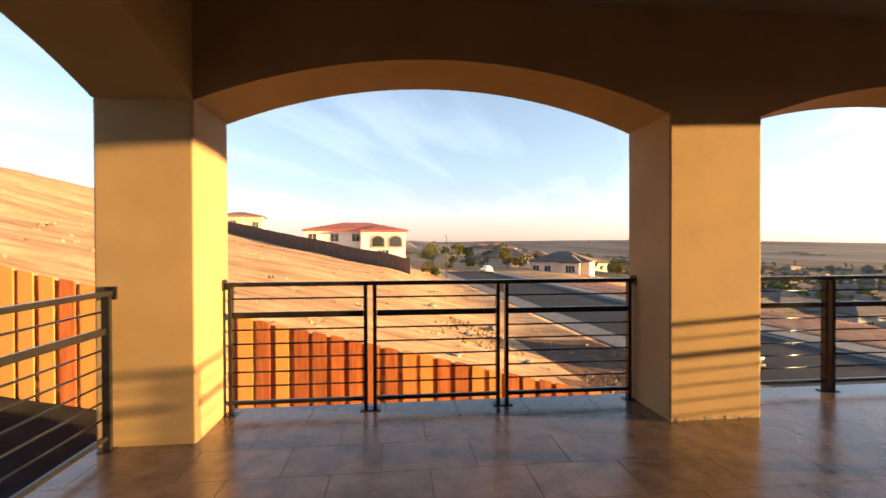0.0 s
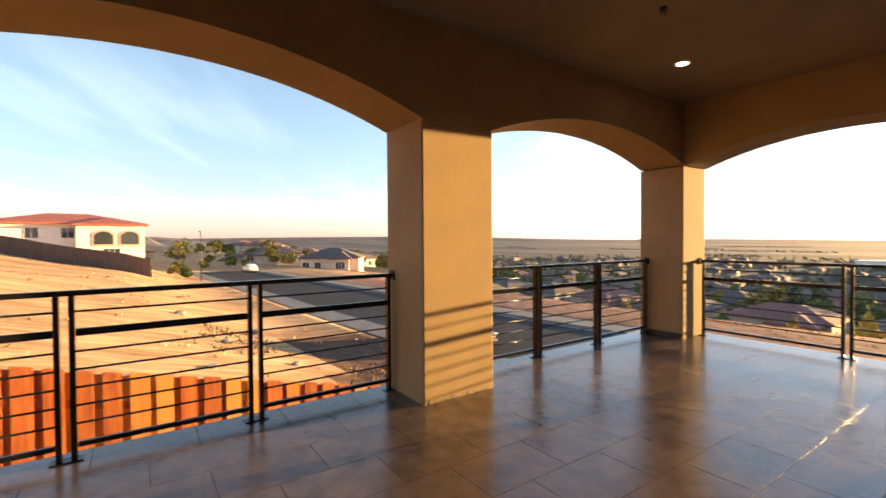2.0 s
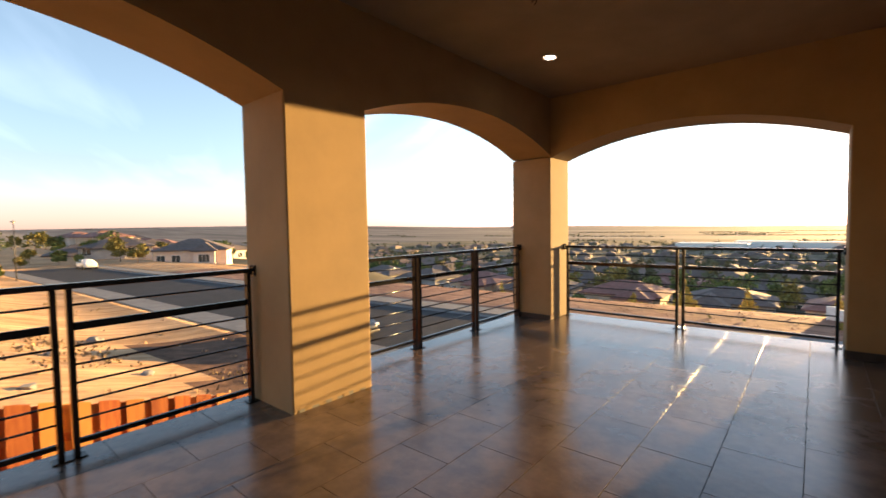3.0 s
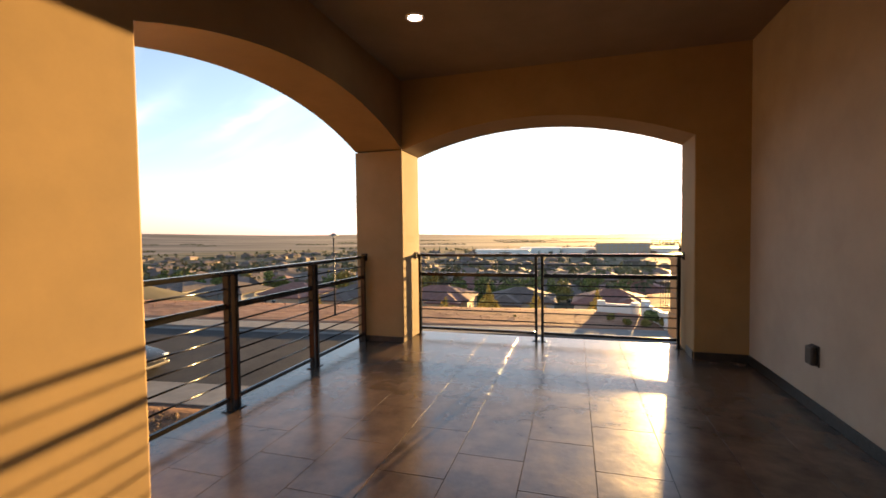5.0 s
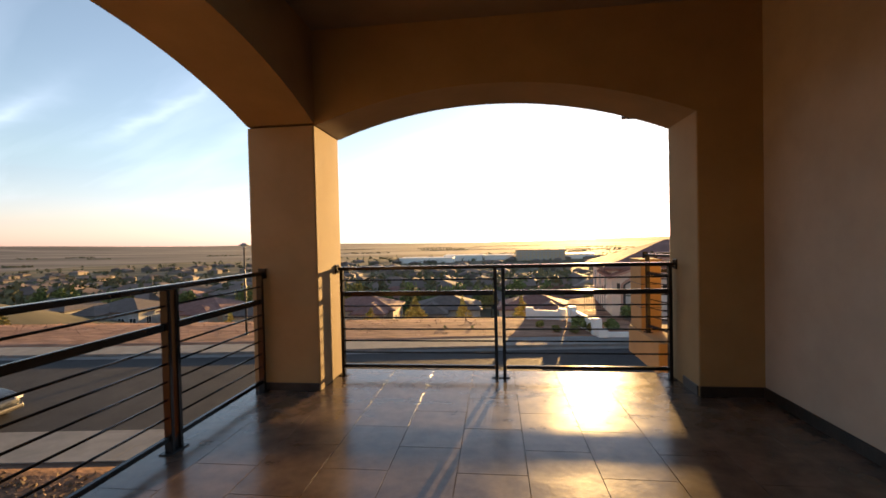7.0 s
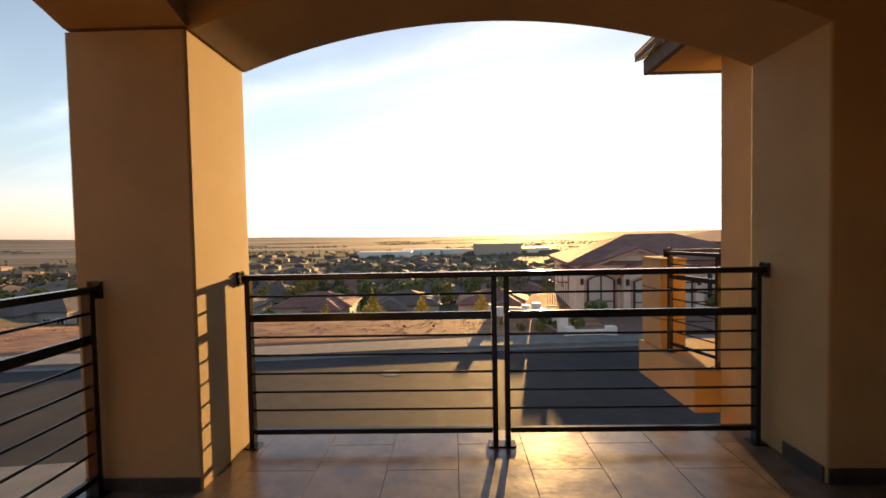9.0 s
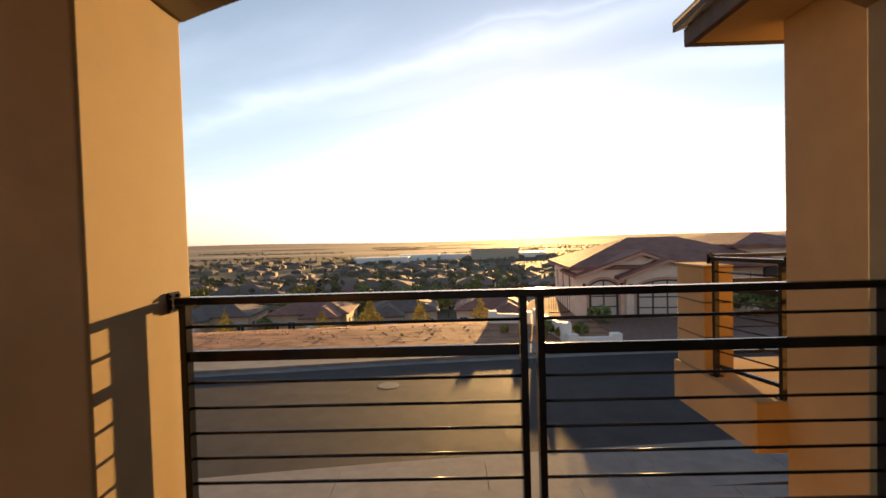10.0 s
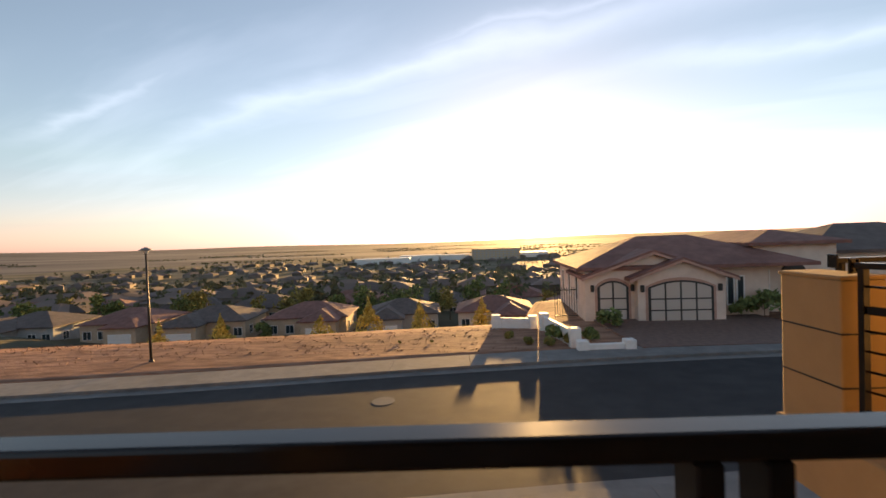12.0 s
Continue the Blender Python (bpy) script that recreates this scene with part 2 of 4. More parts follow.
M_LEAF_O = material("olive_leaves", (0.121, 0.115, 0.0338), (0.27, 0.23, 0.0675), 0.9, 0.8, 0.0, 5, per=0.4, per_kind="island", spec=0.2)
M_CARPAINT = material("grey_blue_car_paint", (0.027, 0.033, 0.042), (0.036, 0.042, 0.051), 3, 0.25, 0.0, 5, metal=0.3)
M_RUBBER = material("rubber", (0.018, 0.018, 0.018), (0.03, 0.03, 0.03), 20, 0.85, 0.1, 60)
M_RIM = material("alloy_rim", (0.45, 0.45, 0.46), (0.55, 0.55, 0.56), 10, 0.3, 0.0, 50, metal=0.9)
M_LENS = glass_mat("clear_lens", (0.75, 0.75, 0.74), 0.08)
M_ROOFTOWN = material("town_roofs", (0.105, 0.0735, 0.0595), (0.175, 0.126, 0.101), 0.05, 0.85, 0.0, 5, per=0.5, per_kind="island")
M_WALLTOWN = material("town_walls", (0.144, 0.116, 0.092), (0.224, 0.188, 0.152), 0.05, 0.9, 0.0, 5, per=0.35, per_kind="island")
M_GLOW = bpy.data.materials.new("lamp_glow")
M_GLOW.use_nodes = True
M_GLOW.node_tree.nodes["Principled BSDF"].inputs["Emission Color"].default_value = (1, 0.86, 0.66, 1)
M_GLOW.node_tree.nodes["Principled BSDF"].inputs["Emission Strength"].default_value = 3.2


# ---- mesh helpers ----
def box(bm, x0, x1, y0, y1, z0, z1, mi=0):
    vs = [bm.verts.new(p) for p in ((x0, y0, z0), (x1, y0, z0), (x1, y1, z0), (x0, y1, z0), (x0, y0, z1), (x1, y0, z1), (x1, y1, z1), (x0, y1, z1))]
    for f in ((0, 3, 2, 1), (4, 5, 6, 7), (0, 1, 5, 4), (1, 2, 6, 5), (2, 3, 7, 6), (3, 0, 4, 7)):
        bm.faces.new([vs[i] for i in f]).material_index = mi
    return vs


def bbox(x0, x1, y0, y1, z0, z1, bevel=0.0, seg=1):
    bm = bmesh.new()
    box(bm, x0, x1, y0, y1, z0, z1)
    if bevel:
        bmesh.ops.bevel(bm, geom=bm.edges[:], offset=bevel, segments=seg, affect="EDGES", profile=0.5)
    return bm


def tube(bm, p, q, r, n=8, r2=None):
    """A round bar from p to q."""
    p, q = Vector(p), Vector(q)
    d = (q - p).normalized()
    a = d.orthogonal().normalized()
    b = d.cross(a)
    r2 = r if r2 is None else r2
    rings = []
    for c, rr in ((p, r), (q, r2)):
        rings.append([bm.verts.new(c + rr * (math.cos(k * math.tau / n) * a + math.sin(k * math.tau / n) * b)) for k in range(n)])
    for k in range(n):
        f = bm.faces.new((rings[0][k], rings[0][(k + 1) % n], rings[1][(k + 1) % n], rings[1][k]))
        f.smooth = True
    bm.faces.new(rings[0][::-1])
    bm.faces.new(rings[1])


def prism(bm, outline, a, b, axis="y", mi=0):
    """A polygon given in two axes, drawn out from a to b along the third."""
    def at(u, v, w):
        return (w, u, v) if axis == "x" else (u, w, v) if axis == "y" else (u, v, w)
    lo = [bm.verts.new(at(u, v, a)) for u, v in outline]
    hi = [bm.verts.new(at(u, v, b)) for u, v in outline]
    n = len(outline)
    fs = [bm.faces.new(lo), bm.faces.new(hi[::-1])]
    for k in range(n):
        fs.append(bm.faces.new((lo[k], hi[k], hi[(k + 1) % n], lo[(k + 1) % n])))
    for f in fs:
        f.material_index = mi


def mesh(name, bm, mats, recalc=True):
    if recalc:
        bmesh.ops.recalc_face_normals(bm, faces=bm.faces[:])
    me = bpy.data.meshes.new(name)
    bm.to_mesh(me)
    bm.free()
    for m in mats if isinstance(mats, (list, tuple)) else [mats]:
        me.materials.append(m)
    return me


def thing(name, bm, mats, label="", category="", group="", kind="", m=None, recalc=True):
    ob = new(name, mesh(name, bm, mats, recalc) if bm else None)
    if m is not None:
        ob.matrix_world = m
    return tagged(ob, label, category, group, kind)


def part(name, bm, mats, parent, label=""):
    ob = new(name, mesh(name, bm, mats))
    ob.parent = parent
    return tagged(ob, label)


# ---- plan of the balcony: x = 0 street rail, y along the balcony towards the sun ----
XO, XI = -0.14, 0.485          # outer and inner face of the street wall
YB0, YB1 = -0.65, 0.0          # back wall
YA0, YA1 = 3.51, 4.28          # middle column
YE0, YE1 = 7.735, 8.335         # end wall
XP, XW = 3.70, 4.20            # pier beside the house wall, house wall
SPRING, CEIL = 2.39, 3.21
Y_RAIL, Y_BACK = 8.19, -0.54   # end rail, back rail
X_RAIL = -0.033                # street rails


def column(x0, x1, y0, y1, z1, label):
    bm = bmesh.new()
    box(bm, x0, x1, y0, y1, 0, z1)
    up = [e for e in bm.edges if abs(e.verts[0].co.z - e.verts[1].co.z) > 0.5]
    bmesh.ops.bevel(bm, geom=up, offset=0.014, segments=3, affect="EDGES", profile=0.5)
    return thing("column", bm, M_STUCCO, label, "column", kind="structure")


column(XO, XI, YB0, YB1, SPRING, "square ochre stucco corner column on the tiled floor")
column(XO, XI, YA0, YA1, SPRING, "square ochre stucco column between two arches")
column(XO, XI, YE0 - 0.02, YE1, SPRING - 0.02, "square ochre stucco corner column beside the end railing")
column(XP, XW + 0.3, YE0, YE1, SPRING - 0.065, "ochre stucco pier against the house wall")
column(XP, XW + 0.3, YB0, YB1, SPRING, "ochre stucco pier against the house wall")


def arch_beam(name, u0, u1, openings, ends, a, b, z1, axis):
    """A beam over arches: slices whose under side follows each segmental arch. openings: (start, end, spring, apex)."""
    pts = [(u0, ends[0])]
    for s, e, zsp, zap, *tilt in openings:
        half, rise = (e - s) / 2, zap - zsp
        rad = (half * half + rise * rise) / (2 * rise)
        for k in range(33):
            u = s + (e - s) * k / 32
            pts.append((u, zap - rad + math.sqrt(rad * rad - (u - (s + e) / 2) ** 2) - (tilt[0] * k / 32 if tilt else 0)))
    pts.append((u1, ends[1]))
    bm = bmesh.new()
    def at(u, w, z):
        return (u, w, z) if axis == "x" else (w, u, z)
    prev = None
    for u, z in pts:
        ring = [bm.verts.new(at(u, w, zz)) for w, zz in ((a, z), (b, z), (b, z1), (a, z1))]
        if prev:
            for k in range(4):
                f = bm.faces.new((prev[k], prev[(k + 1) % 4], ring[(k + 1) % 4], ring[k]))
        else:
            bm.faces.new(ring[::-1])
        prev = ring
    bm.faces.new(prev)
    return thing(name, bm, M_STUCCO, "ochre stucco beam with wide segmental arches over the railing", "wall", kind="structure")


arch_beam("wall_street", YB0, YE1, [(YB1, YA0, SPRING, 2.735), (YA1, YE0 - 0.02, SPRING, 2.70)], (SPRING, SPRING - 0.02), XO, XI, CEIL, "y")
arch_beam("wall_end", XI, XW + 4.5, [(XI + 0.02, XP, SPRING - 0.015, 2.675, 0.05)], (SPRING - 0.015, SPRING - 0.065), YE0, YE1 - 0.003, CEIL, "x")
arch_beam("wall_back", XI, XW + 0.3, [(XI + 0.02, XP, SPRING, 2.70)], (SPRING, SPRING), YB0 + 0.003, YB1, CEIL, "x")
thing("wall_house", bbox(XW, XW + 0.25, YB1, YE0, 0, CEIL), M_HOUSE, "plain greige stucco house wall in shade", "wall", kind="structure")
thing("wall_outer", bbox(XW + 0.07, XW + 4.5, YE1 - 0.002, 9.60, -4.6, 2.86), M_STUCCO, "ochre stucco outer wall of the house", "wall", kind="structure")
thing("ceiling", bbox(XO - 0.05, XW + 4.5, YB0 - 0.05, YE1 + 0.03, CEIL, CEIL + 0.25), M_CEIL, "smooth tan plaster balcony ceiling", "ceiling", kind="structure")
thing("wall_base", bbox(XO + 0.03, XW + 4.5, YB0 + 0.03, YE1 - 0.03, -4.6, -0.22), M_STUCCO, "ochre stucco lower storey under the balcony", "wall", kind="structure")
bm = bmesh.new()
box(bm, XO - 0.06, XW, YB0 - 0.06, YE1 + 0.06, -0.22, -0.012)
floor = thing("floor", bm, [M_GROUT, M_EDGE], "dark brown slate-look tiles in running bond, glossy", "floor", kind="structure")
for p in floor.data.polygons:
    p.material_index = 0 if p.normal.z > 0.5 else 1
for nm, b in (("baseboard", (XW - 0.014, XW, YB1, YE0, 0, 0.085)), ("baseboard", (XP + 0.001, XW - 0.014, YE0 - 0.012, YE0, 0, 0.085)),
              ("baseboard", (XO + 0.01, XI - 0.004, YE0 - 0.032, YE0 - 0.02, 0, 0.07)), ("baseboard", (XP - 0.012, XP, YE0 + 0.016, YE1 - 0.3, 0, 0.085))):
    thing(nm, bbox(*b, 0.003), M_BASE, "dark tile skirting along the stucco wall", "baseboard", kind="structure")

crnd = random.Random(3)
chips = thing("stucco_chips", None, None, "chipped pale stucco edge at the foot of the column", "chips")
for k in range(12):
    yy = YA0 + 0.06 + k * 0.057 + crnd.uniform(-0.015, 0.015)
    bm = bbox(XI - 0.004, XI + crnd.uniform(0.002, 0.005), yy, yy + crnd.uniform(0.04, 0.06), 0.0, crnd.uniform(0.010, 0.028), 0.001)
    part("chip", bm, M_CONC if k % 2 == 0 else M_STUCCO, chips)

# ---- railings ----
BARS = (0.945, 0.69, 0.575, 0.46, 0.345, 0.23)


def railing(length, pairs, label, m, caps=True):
    """A bar railing along its own x axis, from wall to wall, with double posts at the given places."""
    top = thing("railing", None, None, label, "railing", group="balcony railings", m=m)
    bm = bbox(0.02, length - 0.02, -0.025, 0.025, 1.045, 1.08, 0.006, 2)
    part("top_rail", bm, M_METAL, top)
    posts = [0.055, length - 0.055]
    for c in pairs:
        posts += [c - 0.038, c + 0.038]
    for c in posts:
        p = part("post", bbox(c - 0.0155, c + 0.0155, -0.027, 0.027, 0.008, 1.046, 0.003), M_METAL, top)
    for c in [0.055, *pairs, length - 0.055]:
        w = 0.085 if c in pairs else 0.045
        part("foot_plate", bbox(c - w, c + w, -0.045, 0.045, 0.0, 0.009, 0.003), M_METAL, top)
    stops = sorted(posts)
    spans = [(stops[k], stops[k + 1]) for k in range(0, len(stops) - 1, 2)]
    for s, e in spans:
        for z in BARS:
            bm = bmesh.new()
            tube(bm, (s, 0, z), (e, 0, z), 0.0075, 8)
            part("bar", bm, M_METAL, top)
        part("mid_rail", bbox(s + 0.018, e - 0.018, -0.011, 0.011, 0.787, 0.835, 0.003), M_METAL, top)
        part("bottom_rail", bbox(s + 0.018, e - 0.018, -0.016, 0.016, 0.080, 0.112, 0.004), M_METAL, top)
    for c, d in ((0, 1), (length, -1)) if caps else ():
        bm = bbox(min(c, c + d * 0.012), max(c, c + d * 0.012), -0.04, 0.04, 1.015, 1.105, 0.003)
        for z in (1.035, 1.088):
            tube(bm, (c + d * 0.012, 0.026, z), (c + d * 0.02, 0.026, z), 0.008, 6)
            tube(bm, (c + d * 0.012, -0.026, z), (c + d * 0.02, -0.026, z), 0.008, 6)
        part("wall_bracket", bm, M_METAL, top, "bolted metal wall bracket")
    return top


railing(YA0 - YB1, (1.177, 2.303), "dark bronze metal bar railing facing the dry hillside", pose(X_RAIL, YB1, 0, 0, 0, 90))
railing(YE0 - 0.02 - YA1, (5.42 - YA1, 6.55 - YA1), "dark bronze metal bar railing above the street", pose(X_RAIL, YA1, 0, 0, 0, 90))
railing(XP - XI, (2.095 - XI,), "dark bronze metal bar railing facing the sunset", pose(XI, Y_RAIL, 0))
railing(XP - XI, (2.075 - XI,), "dark bronze metal bar railing at the back of the balcony", pose(XI, Y_BACK, 0))

# ---- fixtures ----


def downlight(x, y):
    bm = bmesh.new()
    n = 32
    rings = [[bm.verts.new((x + r * math.cos(k * math.tau / n), y + r * math.sin(k * math.tau / n), z)) for k in range(n)]
             for r, z in ((0.082, CEIL), (0.080, CEIL - 0.008), (0.064, CEIL - 0.010), (0.058, CEIL - 0.003))]
    for a, b in zip(rings, rings[1:]):
        for k in range(n):
            bm.faces.new((a[k], a[(k + 1) % n], b[(k + 1) % n], b[k]))
    lamp = thing("ceiling_downlight", None, None, "round recessed downlight, lit, with a white ring", "ceiling light", group="ceiling downlights")
    part("ring", bm, M_RING, lamp)
    bm = bmesh.new()
    vs = [bm.verts.new((x + 0.058 * math.cos(k * math.tau / n), y + 0.058 * math.sin(k * math.tau / n), CEIL - 0.004)) for k in range(n)]
    bm.faces.new(vs[::-1])
    part("lens", bm, M_GLOW, lamp, "glowing warm lens")


downlight(1.20, 6.28)

outlet = thing("outdoor_outlet", None, None, "dark weatherproof outlet cover on the stucco house wall", "outlet")
part("back_plate", bbox(XW - 0.008, XW, 6.40, 6.52, 0.345, 0.50, 0.004), M_DARKPL, outlet)
bm = bbox(XW - 0.05, XW - 0.008, 6.41, 6.51, 0.355, 0.49, 0.012, 3)
part("cover", bm, M_DARKPL, outlet)
part("hinge", bbox(XW - 0.03, XW - 0.008, 6.425, 6.495, 0.487, 0.497, 0.003), M_DARKPL, outlet)

hook = thing("ceiling_hook", None, None, "small dark metal hook hanging from the ceiling", "hook")
bm = bmesh.new()
tube(bm, (1.69, 5.02, CEIL), (1.69, 5.02, CEIL - 0.012), 0.03, 12)
part("plate", bm, M_METAL, hook)
bm = bmesh.new()
for k in range(10):
    a0, a1 = radians(-90 + k * 27), radians(-90 + (k + 1) * 27)
    tube(bm, (1.69 + 0.02 * math.cos(a0) * (k > 0), 5.02, CEIL - 0.045 + 0.02 * math.sin(a0)), (1.69 + 0.02 * math.cos(a1), 5.02, CEIL - 0.045 + 0.02 * math.sin(a1)), 0.004, 6)
part("ring", bm, M_METAL, hook)

# ---- ground and street ----
ROAD_Z, ROAD_W, ROAD_END = -3.9, 9.0, -84.0
_NX = np.array([-5000, -110, -74, -43, -26, -13, 0, 6, 40, 5000.0])
_NY = np.array([8.5, 8.8, 10.6, 12.7, 13.4, 14.3, 16.0, 16.8, 18.0, 18.2])


def near(x):
    """The street's nearer kerb."""
    return float(np.mean([np.interp(x + d, _NX, _NY) for d in (-6, -3, 0, 3, 6)]))


def smooth(a, b, t):
    t = min(1, max(0, (t - a) / (b - a)))
    return t * t * (3 - 2 * t)


def fence_x(y):
    return -2.9


def height(x, y, v):
    n1 = noise.noise((x * 0.11, y * 0.11, 3.1)) * 0.35 + noise.noise((x * 0.45, y * 0.45, 7.7)) * 0.10
    if -1.55 < v < ROAD_W + 1.65 and x > ROAD_END + 1:
        return ROAD_Z - 0.35
    if v <= 0:
        far = min(1, max(0, (-x - 5) / 48))
        s = 0.24 - 0.05 * far
        h = -1.85 + 0.2 * far - s * (max(y, -62) - 1) + 0.11 * max(0, -25 - max(y, -62))
        h -= 0.035 * max(0, -x - 75)
        edge = smooth(0, 10, -1.6 - v)
        base = ROAD_Z + 0.1
        h = base + math.log1p(math.exp(min(40, (h - base) * 2.2))) / 2.2 + n1 * edge * 0.8
        if x > fence_x(y) - 0.4:
            h = min(h, -0.75 + 0.1 * n1)
        return h * edge + base * (1 - edge) if edge < 1 else h
    w = v - ROAD_W - 1.7
    lot = smooth(6.2, 9, x) * (1 - smooth(60, 90, x))
    left = smooth(50, 80, -x) * (1 - smooth(40, 70, w))
    lip = 5.2
    if w < lip:
        h = ROAD_Z + 0.12 + (n1 * 0.35) * smooth(0, 1.5, w)
    else:
        low = -14.6 * (1 - left) + -6.6 * left
        run = 30
        h = ROAD_Z + 0.12 + (low - ROAD_Z) * smooth(0, run, w - lip) + n1 * 0.4
        h -= 16 * smooth(75, 330, w)
        h += 24 * smooth(1500, 4200, max(w, math.hypot(x, y))) * (0.55 + 0.95 * noise.noise((x * 0.0007, w * 0.0004, 1.3)))
        far = math.hypot(x, y)
        h += 46 * smooth(0.45, 0.95, -x / far) * smooth(1300, 4200, far)
    if lot and w < 46:
        k = lot * (1 - smooth(15, 30, w))
        h = h * (1 - k) + (ROAD_Z + 0.06) * k
    return h


xs = sorted({-18 + 14 * math.sinh(u) for u in np.linspace(-6.45, 6.45, 190)})
vs_neg = [-1.6 - 1.1 * (math.exp(k * 0.095) - 1) / 0.095 * 0.55 for k in range(92)][::-1]
vs_pos = [ROAD_W + 1.7 + 0.62 * (math.exp(k * 0.075) - 1) / 0.075 for k in range(84)]
vv = [v for v in vs_neg if v > -4600] + [-1.54, ROAD_W + 1.64] + [v for v in vs_pos if v < 4600]
verts, faces = [], []
for v in vv:
    for x in xs:
        y = near(x) + v
        verts.append((x, y, height(x, y, v)))
nx = len(xs)
for j in range(len(vv) - 1):
    for i in range(nx - 1):
        faces.append((j * nx + i, j * nx + i + 1, (j + 1) * nx + i + 1, (j + 1) * nx + i))
me = bpy.data.meshes.new("ground")
me.from_pydata(verts, [], faces)
me.materials.append(M_GRASS)
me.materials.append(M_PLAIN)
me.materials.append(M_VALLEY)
me.materials.append(M_STRIP)
me.materials.append(M_VERGE)
for p in me.polygons:
    p.use_smooth = True
    c = p.center
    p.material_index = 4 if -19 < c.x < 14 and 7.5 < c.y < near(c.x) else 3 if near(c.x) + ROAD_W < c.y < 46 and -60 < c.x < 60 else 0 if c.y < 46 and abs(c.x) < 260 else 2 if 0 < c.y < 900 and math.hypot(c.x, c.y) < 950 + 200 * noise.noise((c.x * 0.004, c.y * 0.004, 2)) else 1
ground = tagged(new("ground", me), "dry golden grass slopes and tan plain", "ground", kind="structure")


def ground_z(x, y):
    return height(x, y, y - near(x))


def ribbon(bm, v0, v1, z, depth, x0=ROAD_END, x1=160, step=4.0, gap=0.0):
    n = int((x1 - x0) / step)
    for k in range(n):
        a, b = x0 + k * step, x0 + (k + 1) * step - gap
        na, nb = near(a), near(b)
        q = [(a, na + v0), (b, nb + v0), (b, nb + v1), (a, na + v1)]
        lo = [bm.verts.new((px, py, z - depth)) for px, py in q]
        hi = [bm.verts.new((px, py, z)) for px, py in q]
        bm.faces.new(hi)
        for i in range(4):
            bm.faces.new((lo[i], lo[(i + 1) % 4], hi[(i + 1) % 4], hi[i]))


bm = bmesh.new()
ribbon(bm, -0.1, ROAD_W + 0.1, ROAD_Z, 0.3)
thing("road", bm, M_ASPHALT, "dark grey asphalt residential street", "road", kind="structure")
for v0, v1, z, nm in ((-1.62, -0.02, ROAD_Z + 0.13, "pavement"), (ROAD_W + 0.02, ROAD_W + 1.7, ROAD_Z + 0.13, "pavement"),
                      (-0.02, 0.45, ROAD_Z + 0.012, "gutter"), (ROAD_W - 0.45, ROAD_W + 0.02, ROAD_Z + 0.012, "gutter")):
    bm = bmesh.new()
    ribbon(bm, v0, v1, z, 0.35, step=3.2 if nm == "pavement" else 4.0, gap=0.012 if nm == "pavement" else 0)
    thing(nm, bm, M_CONC, "pale grey concrete beside the street", nm, kind="structure")

bm = bmesh.new()
tube(bm, (-0.6, 22.0, ROAD_Z - 0.02), (-0.6, 22.0, ROAD_Z + 0.008), 0.38, 24)
thing("manhole_cover", bm, M_MANHOLE, "round pale manhole cover set in the asphalt", "manhole")


bm = bmesh.new()
for k in range(4):
    for j in range(2):
        box(bm, 1.2 + k * 3.0, 4.19 + k * 3.0, 8.4 + j * 3.1, 11.49 + j * 3.1 if j == 0 else 15.0, -4.4, ROAD_Z + 0.16)
thing("own_driveway", bm, M_CONC, "grey concrete driveway below the balcony", "driveway", kind="structure")
bm = bmesh.new()
box(bm, -2.6, 1.17, 8.4, 14.2, -4.4, ROAD_Z + 0.14)
thing("planting_bed", bm, M_DIRT, "bare brown planting bed below the balcony", "ground", kind="structure")

# ---- plants ----
def leaf_cloud(bm, n, centre, radii, size, rnd, shape="ball", lumps=7):
    """Many small leaf clumps: bent quads thrown into an uneven volume."""
    hubs = []
    for _ in range(lumps):
        a, h = rnd.uniform(0, math.tau), rnd.uniform(-0.75, 0.8)
        k = 0.55 * (1 - max(0, h) * (0.9 if shape == "cone" else 0.4))
        hubs.append(Vector((math.cos(a) * k, math.sin(a) * k, h)))
    for _ in range(n):
        hub = rnd.choice(hubs)
        d = Vector((rnd.gauss(0, 1), rnd.gauss(0, 1), rnd.gauss(0, 1))).normalized() * rnd.uniform(0.25, 1) ** 0.5 * rnd.uniform(0.35, 0.62)
        p = hub + d
        if shape == "cone":
            k = max(0.08, min(1, 0.62 - 0.5 * p.z))
            p.x, p.y = p.x * k * 1.5, p.y * k * 1.5
        c = Vector((centre[0] + p.x * radii[0], centre[1] + p.y * radii[1], centre[2] + p.z * radii[2]))
        a = Vector((rnd.gauss(0, 1), rnd.gauss(0, 1), rnd.gauss(0, 1))).normalized()
        b = a.orthogonal().normalized()
        s = size * rnd.uniform(0.6, 1.4)
        w = a.cross(b) * s * 0.35
        q = [bm.verts.new(c + o) for o in (a * s, b * s * 0.7 + w, -a * s, -b * s * 0.7 + w)]
        bm.faces.new(q)


